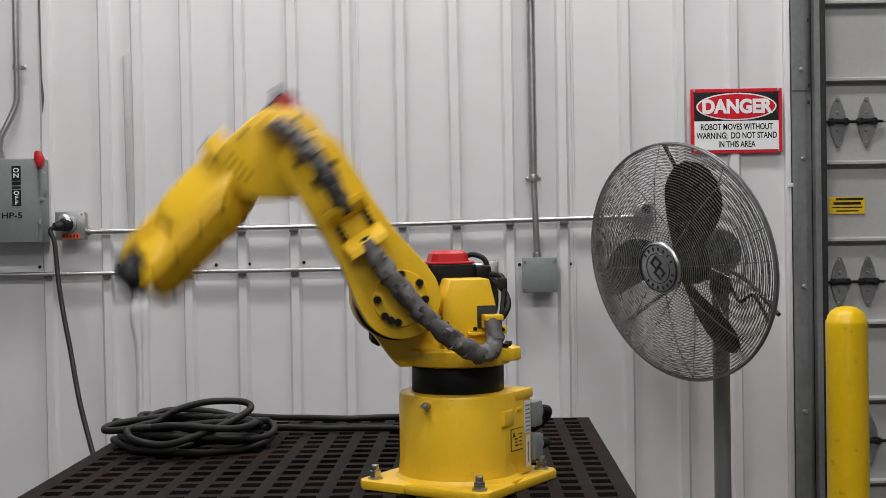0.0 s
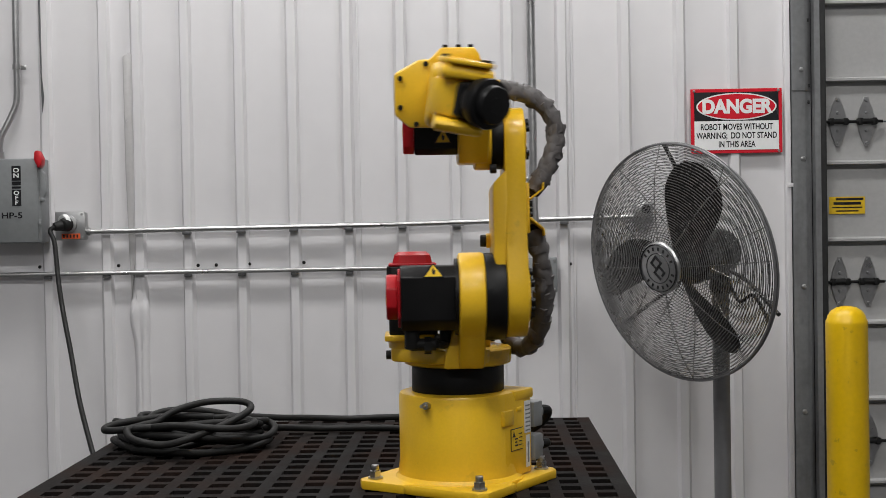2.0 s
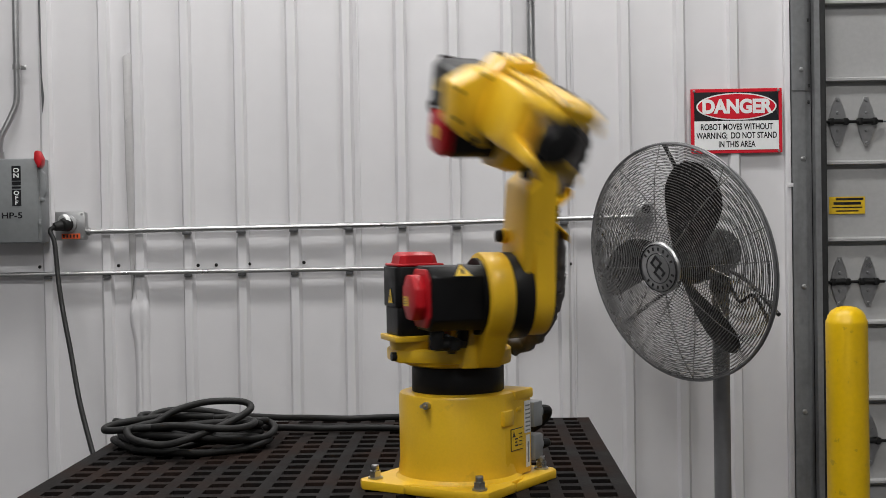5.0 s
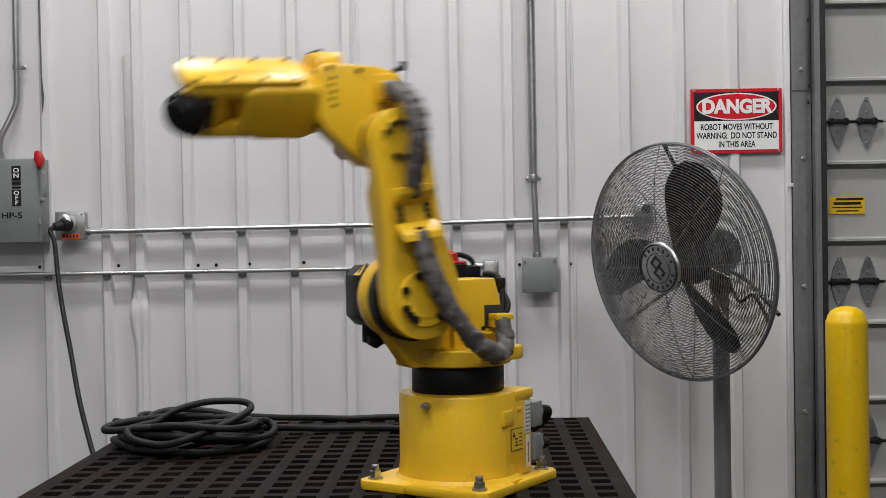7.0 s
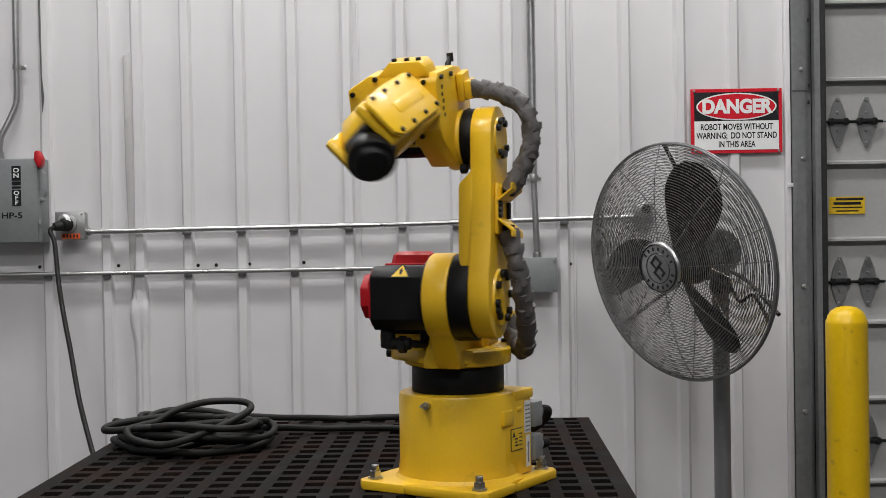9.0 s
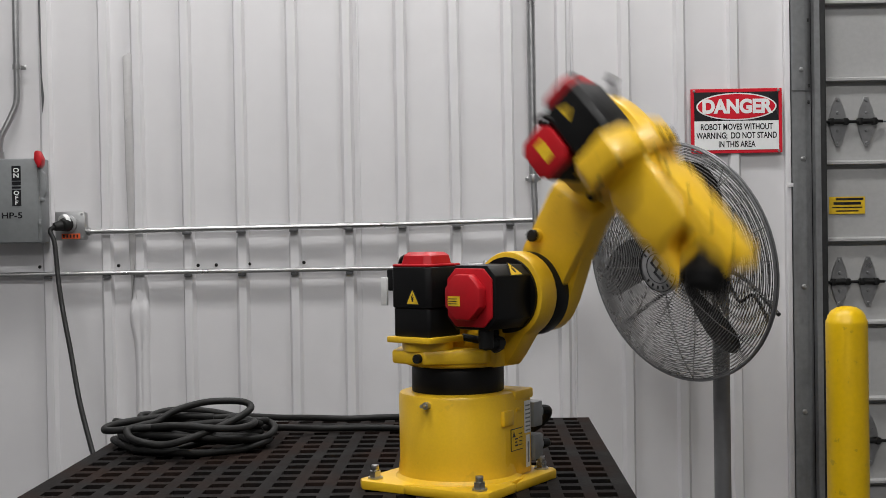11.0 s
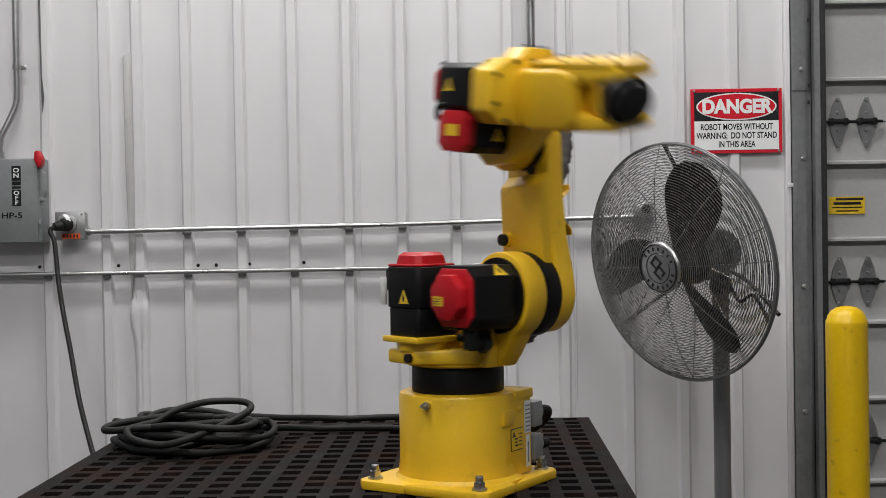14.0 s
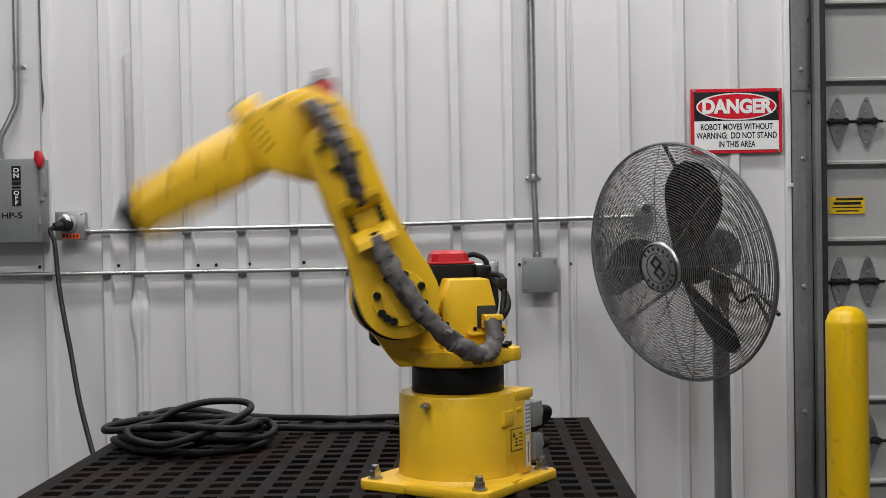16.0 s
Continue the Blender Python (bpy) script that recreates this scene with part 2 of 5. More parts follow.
    # crushed rib: two soft lobes that widen at the blow and run out below it
    bm = bmesh.new()
    rows = []
    for k in range(41):
        z = 0.12 + 1.07 * k / 40
        blow = math.exp(-((z - 1.04) / 0.085) ** 2)
        fade = min(1.0, max(0.0, (z - 0.12) / 0.5))
        left, right = -1.218 - 0.020 * blow, -1.162 + 0.005 * blow
        mid = (left + right) / 2 + 0.002
        deep = RIB + 0.003 * fade + 0.004 * blow - 0.010 * math.exp(-((z - 1.115) / 0.02) ** 2)
        prof = [(left, -0.001), (left + 0.006, 0.55), (left + 0.014, 0.95), (left + 0.022, 1.0), (mid - 0.004, 0.86), (mid + 0.004, 0.86), (right - 0.022, 1.05), (right - 0.010, 1.0), (right - 0.004, 0.55), (right, -0.001)]
        rows.append([bm.verts.new((x, WALL - max(0.001, deep * h), z)) for x, h in prof])
    for a, b in zip(rows, rows[1:]):
        for i in range(len(a) - 1):
            bm.faces.new((a[i], a[i + 1], b[i + 1], b[i]))
    tagged(part("wall_dent", bm, WALL_PAINT, smooth=60), "dented white sheet metal of a damaged rib", "wall", kind="structure")
    # edge trim of the sheet and the steel door jamb
    bm = bmesh.new()
    box(bm, (1.345, WALL - 0.03, 0), (1.366, WALL - 0.0005, 3.2), 0.002)
    box(bm, (1.352, WALL - 0.036, 1.50), (1.372, WALL - 0.03, 1.515), 0.001)
    tagged(part("trim", bm, WALL_PAINT), "white folded sheet metal edge trim", "trim", kind="structure")


def door():
    base = thing("door_1", "grey sectional overhead door with steel track jamb and hinges", "door", kind="structure")
    y = WALL + 0.06
    # two lengths of folded channel, the upper lapped over the lower
    for z0, z1, out in ((0.0, 1.876, 0.0), (1.874, 3.2, 0.003)):
        bm = bmesh.new()
        w = WALL - out
        prism(bm, [(1.370, w - 0.035), (1.422, w - 0.035), (1.452, w - 0.008), (1.452, WALL + 0.05), (1.446, WALL + 0.05), (1.446, w - 0.004), (1.419, w - 0.029), (1.376, w - 0.029), (1.376, WALL + 0.05), (1.370, WALL + 0.05)], "z", z0, z1, 0.0015, 1)
        part("jamb_channel", bm, JAMB, base, "weathered galvanised steel channel")
    for x, z in ((1.406, 0.62), (1.408, 1.11), (1.412, 1.61), (1.407, 1.957), (1.407, 2.5)):
        bm = bmesh.new()
        cyl(bm, (x, WALL - 0.034, z), (x, WALL - 0.041, z), 0.010, 0.009, 14, 0.001)
        cyl(bm, (x, WALL - 0.041, z), (x, WALL - 0.047, z), 0.006, n=6)
        part("jamb_bolt", bm, STEEL, base)
    bm = bmesh.new()
    for x, z in ((1.438, 1.83), (1.440, 1.895), (1.438, 2.15)):
        box(bm, (-0.004, -0.003, -0.007), (0.004, 0.003, 0.007), 0.001, m=pose(x, WALL - 0.024, z, 0, 0, 42))
    pieces("clip", bm, SEAL, base)
    bm = bmesh.new()
    prism(bm, [(1.457, WALL + 0.0), (1.464, WALL - 0.02), (1.486, WALL - 0.02), (1.486, WALL + 0.03), (1.480, WALL + 0.03), (1.480, WALL - 0.012), (1.468, WALL - 0.012), (1.462, WALL + 0.01)], "z", 0, 3.2)
    part("track", bm, JAMB, base, "dark folded steel door track")
    bm = bmesh.new()
    box(bm, (1.4885, WALL - 0.01, 0), (1.512, WALL + 0.05, 3.2), 0.002)
    part("seal", bm, SEAL, base, "black rubber door seal")
    bm = bmesh.new()
    box(bm, (1.38, WALL + 0.055, 0), (1.53, WALL + 0.12, 3.2))
    part("jamb_back", bm, FRAME_GREY, base)
    seams = [-0.147, 0.488, 1.122, 1.757, 2.392, 3.15]
    for lo, hi in zip(seams, seams[1:]):
        lo2 = max(lo, 0.0)
        bm = bmesh.new()
        prof = [(y, lo2 + 0.003)]
        for z in (lo + 0.158, hi - 0.172):
            if z - 0.02 > lo2:
                prof += [(y, z - 0.016), (y + 0.018, z - 0.012), (y + 0.018, z + 0.001), (y - 0.024, z + 0.004), (y - 0.024, z + 0.013), (y, z + 0.020)]
        prof += [(y, hi - 0.003), (y + 0.05, hi - 0.003), (y + 0.05, lo2 + 0.003)]
        prism(bm, prof, "x", 1.514, 4.0)
        part("door_panel", bm, DOOR_WHITE, base)
    # hinges: two diamond leaves round a pin
    for z in (0.488, 1.122, 1.757, 2.392):
        for x in (1.575, 1.688):
            bm = bmesh.new()
            for s in (-1, 1):
                prism(bm, [(x - 0.034, z + s * 0.012), (x + 0.034, z + s * 0.012), (x + 0.026, z + s * 0.05), (x + 0.008, z + s * 0.098), (x - 0.008, z + s * 0.098), (x - 0.026, z + s * 0.05)], "y", y - 0.009, y - 0.0042, 0.001, 1)
                for k in (0.035, 0.085):
                    cyl(bm, (x, y - 0.009, z + s * k), (x, y - 0.014, z + s * k), 0.007, 0.005, 10)
            part("hinge", bm, GALV, base, "galvanised diamond hinge leaf")
            bm = bmesh.new()
            cyl(bm, (x - 0.04, y - 0.018, z), (x + 0.04, y - 0.018, z), 0.011, n=14)
            cyl(bm, (x - 0.055, y - 0.018, z), (x + 0.062, y - 0.018, z), 0.006, n=10)
            box(bm, (x - 0.036, y - 0.03, z - 0.014), (x - 0.02, y - 0.004, z + 0.014), 0.002)
            box(bm, (x + 0.02, y - 0.03, z - 0.014), (x + 0.036, y - 0.004, z + 0.014), 0.002)
            part("hinge_pin", bm, BOLT_BLACK, base, "dark greasy hinge pin")
    bm = bmesh.new()
    box(bm, (1.538, y - 0.0055, 1.392), (1.680, y - 0.0042, 1.460))
    st = part("sticker", bm, LABEL_YELLOW, base, "small yellow service sticker with black print")
    bm = bmesh.new()
    box(bm, (1.564, y - 0.0062, 1.446), (1.674, y - 0.0056, 1.455))
    box(bm, (1.555, y - 0.0062, 1.428), (1.664, y - 0.0056, 1.439))
    box(bm, (1.549, y - 0.0062, 1.415), (1.669, y - 0.0056, 1.420))
    box(bm, (1.564, y - 0.0062, 1.401), (1.654, y - 0.0056, 1.406))
    part("print", bm, SIGN_BLACK, st)


def ceiling_lamps():
    for k, (lx, ly) in enumerate(LAMP_SPOTS):
        lamp = thing("ceiling_lamp", "long white high-bay lamp hanging under the ceiling", "lamp", pose(lx, ly, CEILING), group="ceiling lamps")
        bm = bmesh.new()
        box(bm, (-0.62, -0.19, -0.30), (0.62, 0.19, -0.24), 0.01)
        part("housing", bm, GALV, lamp)
        bm = bmesh.new()
        for x in (-0.5, 0.5):
            cyl(bm, (x, 0, -0.24), (x, 0, 0), 0.006, n=8)
        pieces("hanger", bm, STEEL, lamp)
        bm = bmesh.new()
        box(bm, (-0.60, -0.17, -0.312), (0.60, 0.17, -0.3005))
        part("diffuser", bm, LENS, lamp)


# ---- wall fittings ----
FACE = WALL - RIB


def conduits():
    y = FACE - 0.016
    c = thing("conduit", "galvanised electrical conduit run along the wall ribs", "conduit")
    bm = bmesh.new()
    tube(bm, [(-1.405, y, 1.370), (-0.9, y, 1.375), (-0.2, y, 1.379), (0.4, y, 1.389), (0.744, y, 1.394)], 0.0105, 12)
    part("pipe", bm, GALV, c)
    for x0, x1, z0, rr in ((-1.412, -1.375, 1.370, 0.0145), (-1.042, -0.982, 1.3735, 0.0125), (-0.405, -0.345, 1.378, 0.0125), (0.025, 0.085, 1.383, 0.0125)):
        bm = bmesh.new()
        cyl(bm, (x0, y, z0), (x1, y, z0), rr, n=12)
        part("coupling", bm, GALV, c)
    for x in (-0.999, -0.788, -0.582, -0.367, -0.157, 0.054, 0.264, 0.475):
        bm = bmesh.new()
        z = 1.372 + (x + 1.4) * 0.010
        box(bm, (x - 0.016, y - 0.012, z - 0.022), (x + 0.016, FACE - 0.0005, z - 0.010), 0.002)
        part("clip", bm, FRAME_GREY, c, "dark steel conduit clip")
    bm = bmesh.new()
    box(bm, (0.748, FACE - 0.045, 1.365), (0.822, FACE - 0.0005, 1.450), 0.008)
    part("end_box", bm, GALV, c, "small galvanised end box")
    bm = bmesh.new()
    cyl(bm, (0.789, FACE - 0.045, 1.424), (0.789, FACE - 0.062, 1.424), 0.019, 0.017, 18, 0.003)
    part("end_plug", bm, BOLT_BLACK, c, "dark round plug")
    rail = thing("wall_rail", "galvanised steel rail fixed across the wall ribs", "rail")
    bm = bmesh.new()
    prism(bm, [(FACE - 0.002, 1.200), (FACE - 0.020, 1.200), (FACE - 0.022, 1.204), (FACE - 0.022, 1.212), (FACE - 0.016, 1.217), (FACE - 0.002, 1.217)], "x", -4.4, 0.15, 0.001, 1)
    part("bar", bm, GALV, rail)
    for x in (-1.548, -1.318, -0.999, -0.788, -0.582, -0.367, -0.157, 0.054):
        bm = bmesh.new()
        box(bm, (x - 0.014, FACE - 0.018, 1.188), (x + 0.014, FACE - 0.0005, 1.1995), 0.002)
        part("clip", bm, FRAME_GREY, rail, "dark steel rail clip")
    # screws left in the sheet
    for k, (x, z) in enumerate([(-1.587, 1.236), (-1.277, 1.236), (-0.964, 1.232), (-0.893, 1.232), (-0.762, 1.234), (-0.548, 1.236), (0.50, 1.213), (0.30, 1.213)]):
        s = thing("wall_screw", "dark hexagonal screw in the wall sheet", "screw", pose(x, WALL, z), group="wall screws")
        bm = bmesh.new()
        cyl(bm, (0, 0, 0), (0, -0.006, 0), 0.0048, n=6)
        cyl(bm, (0, 0, 0), (0, -0.002, 0), 0.0068, n=14)
        part("head", bm, BOLT_BLACK, s)
    # upright conduit down to the square box
    v = thing("conduit", "upright galvanised conduit with a strap", "conduit", pose(-0.003, 0, 0))
    y2 = FACE - 0.02
    bm = bmesh.new()
    tube(bm, [(0.357, y2, CEILING), (0.360, y2, 1.545), (0.3605, y2, 1.54)], 0.0165, 12)
    tube(bm, [(0.3605, y2, 1.54), (0.3655, y2 - 0.002, 1.40), (0.371, y2, 1.235)], 0.0125, 12)
    part("pipe", bm, GALV, v)
    bm = bmesh.new()
    cyl(bm, (0.3605, y2, 1.565), (0.3605, y2, 1.535), 0.0195, n=14, bevel=0.002)
    box(bm, (0.33, FACE - 0.006, 1.542), (0.392, FACE - 0.001, 1.557), 0.002)
    cyl(bm, (0.371, y2, 1.262), (0.371, y2, 1.236), 0.018, n=12, bevel=0.002)
    pieces("strap", bm, GALV, v)
    jb = thing("junction_box", "square grey steel junction box with four screws", "box", pose(-0.006, 0, 0.002))
    bm = bmesh.new()
    box(bm, (0.318, FACE - 0.052, 1.109), (0.442, FACE - 0.0005, 1.236), 0.006)
    part("box", bm, BOX_GREY, jb)
    bm = bmesh.new()
    box(bm, (0.311, FACE - 0.060, 1.104), (0.448, FACE - 0.053, 1.240), 0.004)
    lid = part("lid", bm, BOX_GREY, jb)
    bm = bmesh.new()
    for x, z in ((0.322, 1.225), (0.437, 1.225), (0.322, 1.118), (0.437, 1.118)):
        cyl(bm, (x, FACE - 0.060, z), (x, FACE - 0.063, z), 0.004, n=10)
    pieces("screw", bm, STEEL, jb)
    # short stub on the rail's end, beside the arm
    st = thing("conduit", "small galvanised conduit elbow fitting", "conduit")
    bm = bmesh.new()
    box(bm, (0.155, FACE - 0.045, 1.10), (0.215, FACE - 0.0005, 1.235), 0.008)
    cyl(bm, (0.10, FACE - 0.02, 1.212), (0.155, FACE - 0.02, 1.212), 0.014, n=12)
    part("body", bm, GALV, st)
    # upper left conduit with an offset bend into the switch
    lc = thing("conduit", "galvanised conduit with an offset bend above the switch", "conduit", pose(0.015, 0, -0.004))
    yl = FACE - 0.02
    bm = bmesh.new()
    tube(bm, [(-1.660, yl, CEILING), (-1.664, yl, 2.2)] + smooth_path([(-1.664, yl, 1.95), (-1.668, yl, 1.88), (-1.695, yl - 0.01, 1.81), (-1.724, yl - 0.02, 1.745), (-1.730, yl - 0.02, 1.69), (-1.730, yl - 0.02, 1.664)], 6), 0.0125, 12)
    part("pipe", bm, GALV, lc)
    bm = bmesh.new()
    cyl(bm, (-1.664, yl, 2.032), (-1.664, yl, 2.010), 0.0165, n=12)
    box(bm, (-1.675, FACE - 0.004, 2.012), (-1.632, FACE - 0.0005, 2.03), 0.002)
    cyl(bm, (-1.640, FACE - 0.004, 2.021), (-1.640, FACE - 0.010, 2.021), 0.006, n=8)
    cyl(bm, (-1.730, yl - 0.02, 1.69), (-1.730, yl - 0.02, 1.660), 0.018, n=12)
    pieces("strap", bm, GALV, lc)
    # long crack-like gash in the sheet, drawn as a dark grey strip of bent edge
    sc = thing("wall_strip", "narrow bent dark grey strip along a gash in the wall", "strip")
    bm = bmesh.new()
    prism(bm, [(-1.572, 2.9), (-1.560, 2.9), (-1.556, 1.98), (-1.549, 1.90), (-1.556, 1.84), (-1.560, 1.97)], "y", FACE - 0.008, FACE - 0.0005, 0.001, 1)
    part("strip", bm, FRAME_GREY, sc)


def switch_box():
    s = thing("disconnect_switch", "grey safety switch box with red handle and ON OFF plate", "switch", pose(0.042, 0, -0.004))
    f = FACE - 0.10
    bm = bmesh.new()
    box(bm, (-1.80, f, 1.335), (-1.580, FACE - 0.0005, 1.660), 0.006)
    part("box", bm, BOX_GREY, s)
    bm = bmesh.new()
    box(bm, (-1.797, f - 0.006, 1.338), (-1.592, f - 0.0008, 1.657), 0.004)
    cov = part("cover", bm, BOX_GREY, s)
    bm = bmesh.new()
    prism(bm, [(-1.595, 1.685), (-1.582, 1.690), (-1.566, 1.655), (-1.570, 1.630), (-1.583, 1.620), (-1.598, 1.655)], "y", f - 0.03, f + 0.02, 0.005)
    part("handle", bm, RED, s, "red plastic switch handle")
    bm = bmesh.new()
    prism(bm, [(-1.586, 1.62), (-1.566, 1.60), (-1.560, 1.53), (-1.575, 1.50), (-1.586, 1.49)], "y", f - 0.004, f + 0.03, 0.004)
    box(bm, (-1.582, f - 0.008, 1.495), (-1.565, f + 0.01, 1.508), 0.002)
    box(bm, (-1.590, f - 0.012, 1.405), (-1.580, f - 0.004, 1.425), 0.002)
    pieces("lever_guard", bm, BOX_GREY, s)
    bm = bmesh.new()
    box(bm, (-1.690, f - 0.0075, 1.575), (-1.655, f - 0.0062, 1.632))
    box(bm, (-1.690, f - 0.0075, 1.478), (-1.655, f - 0.0062, 1.540))
    box(bm, (-1.690, f - 0.0075, 1.545), (-1.655, f - 0.0062, 1.553))
    box(bm, (-1.690, f - 0.0075, 1.558), (-1.655, f - 0.0062, 1.572))
    part("plate", bm, SIGN_BLACK, s, "black plate with white ON and OFF")
    for word, z in (("ON", 1.604), ("OFF", 1.509)):
        high = 0.0205 if word == "ON" else 0.0185
        for k, ch in enumerate(word):
            zc = z + (len(word) / 2 - 0.5 - k) * high
            lettering("letters", ch, high * 1.15, SIGN_WHITE, s, pose(-1.6725, f - 0.008, zc) @ FACING, squeeze=1.25)
    lettering("letters", "HP-5", 0.032, SIGN_BLACK, s, pose(-1.692, f - 0.0066, 1.441) @ FACING, squeeze=1.25, align="CENTER")
    # outlet with the robot's plug
    o = thing("outlet_box", "galvanised outlet box with orange label", "outlet", pose(0.024, 0, -0.001))
    f2 = FACE - 0.05
    bm = bmesh.new()
    box(bm, (-1.522, f2, 1.342), (-1.412, FACE - 0.0005, 1.448), 0.006)
    part("box", bm, GALV, o)
    bm = bmesh.new()
    box(bm, (-1.525, f2 - 0.006, 1.340), (-1.409, f2 - 0.0006, 1.451), 0.003)
    for x, z in ((-1.513, 1.441), (-1.421, 1.441), (-1.421, 1.350)):
        cyl(bm, (x, f2 - 0.006, z), (x, f2 - 0.009, z), 0.005, n=10)
    cyl(bm, (-1.475, f2 - 0.006, 1.403), (-1.475, f2 - 0.016, 1.403), 0.036, n=24, bevel=0.002)
    part("cover", bm, GALV, o)
    bm = bmesh.new()
    box(bm, (-1.500, f2 - 0.0076, 1.346), (-1.428, f2 - 0.0064, 1.366))
    part("sticker", bm, ORANGE, o, "orange printed label")
    bm = bmesh.new()
    for k in range(5):
        box(bm, (-1.494 + k * 0.013, f2 - 0.0086, 1.350), (-1.488 + k * 0.013, f2 - 0.0078, 1.362))
    part("print", bm, SIGN_BLACK, o)
    p = thing("power_cord", "black rubber power cord with plug hanging from outlet", "cord", pose(0.024, 0, -0.001))
    bm = bmesh.new()
    cyl(bm, (-1.475, f2 - 0.018, 1.403), (-1.485, f2 - 0.055, 1.398), 0.030, 0.022, 18, 0.004)
    cyl(bm, (-1.485, f2 - 0.055, 1.398), (-1.508, f2 - 0.075, 1.392), 0.021, 0.016, 14, 0.003)
    part("plug", bm, RUBBER, p, "black plug")
    bm = bmesh.new()
    cyl(bm, (-1.478, f2 - 0.0175, 1.412), (-1.488, f2 - 0.030, 1.409), 0.031, 0.029, 18)
    part("plug_ring", bm, LABEL_WHITE, p, "white plastic plug ring")
    bm = bmesh.new()
    tube(bm, smooth_path([(-1.500, f2 - 0.07, 1.393), (-1.522, f2 - 0.08, 1.378), (-1.499, 4.830, 1.328), (-1.466, 4.760, 1.184), (-1.425, 4.680, 1.062), (-1.374, 4.580, 0.945), (-1.299, 4.420, 0.781), (-1.210, 4.250, 0.632), (-1.081, 4.000, 0.441), (-1.02, 3.86, 0.2), (-0.99, 3.8, 0.05), (-0.95, 3.7, 0.012), (-0.6, 3.6, 0.012)], 8), 0.0090, 10)
    part("cord", bm, RUBBER, p)


def danger_sign():
    s = thing("danger_sign", "red white and black enamel danger sign warning of a robot", "sign", pose(0, 0, 0))
    y = FACE - 0.004
    cx, cz = 1.156, 1.762
    bm = bmesh.new()
    box(bm, (cx - 0.1785, y, cz - 0.126), (cx + 0.1785, y + 0.0035, cz + 0.126), 0.001, 1)
    part("plate", bm, SIGN_RED, s)
    bm = bmesh.new()
    box(bm, (cx - 0.165, y - 0.0012, cz - 0.113), (cx + 0.165, y - 0.0004, cz + 0.0))
    part("panel", bm, SIGN_WHITE, s, "white text field")
    bm = bmesh.new()
    box(bm, (cx - 0.165, y - 0.0012, cz + 0.0), (cx + 0.165, y - 0.0004, cz + 0.113))
    part("panel", bm, SIGN_BLACK, s, "black header field")

    def oval(rx, rz, d0, d1, mat):
        b = bmesh.new()
        prism(b, [(cx + rx * math.cos(k * math.pi / 24), cz + 0.056 + rz * math.sin(k * math.pi / 24)) for k in range(48)], "y", y - d1, y - d0)
        part("oval", b, mat, s)
    oval(0.157, 0.0535, 0.0016, 0.0022, SIGN_WHITE)
    oval(0.151, 0.0485, 0.0024, 0.0030, SIGN_RED)
    lettering("letters", "DANGER", 0.072, SIGN_WHITE, s, pose(cx, y - 0.0036, cz + 0.054) @ FACING, "bold white word", squeeze=0.93)
    lettering("letters", "ROBOT MOVES WITHOUT", 0.0335, SIGN_BLACK, s, pose(cx, y - 0.0017, cz - 0.024) @ FACING, squeeze=0.71)
    lettering("letters", "WARNING;  DO NOT STAND", 0.0335, SIGN_BLACK, s, pose(cx, y - 0.0017, cz - 0.058) @ FACING, squeeze=0.71)
    lettering("letters", "IN THIS AREA", 0.0335, SIGN_BLACK, s, pose(cx, y - 0.0017, cz - 0.092) @ FACING, squeeze=0.71)
    for x in (-0.165, 0.165):
        for z in (-0.118, 0.118):
            bm = bmesh.new()
            cyl(bm, (cx + x, y, cz + z), (cx + x, y - 0.004, cz + z), 0.006, 0.004, 12)
            part("screw", bm, STEEL, s)


def bollard():
    b = thing("bollard", "yellow plastic sleeved round bollard with domed top", "bollard", pose(1.394, 4.4, 0))
    bm = bmesh.new()
    lathe(bm, [(0.071, 0.0), (0.071, 1.005), (0.070, 1.018), (0.066, 1.024), (0.063, 1.036), (0.052, 1.052), (0.034, 1.063), (0.012, 1.068)], 40)
    part("sleeve", bm, BOLLARD, b)
    bm = bmesh.new()
    lathe(bm, [(0.073, 0.0), (0.073, 0.02), (0.0715, 0.021)], 40)
    part("base_ring", bm, BOLLARD, b)


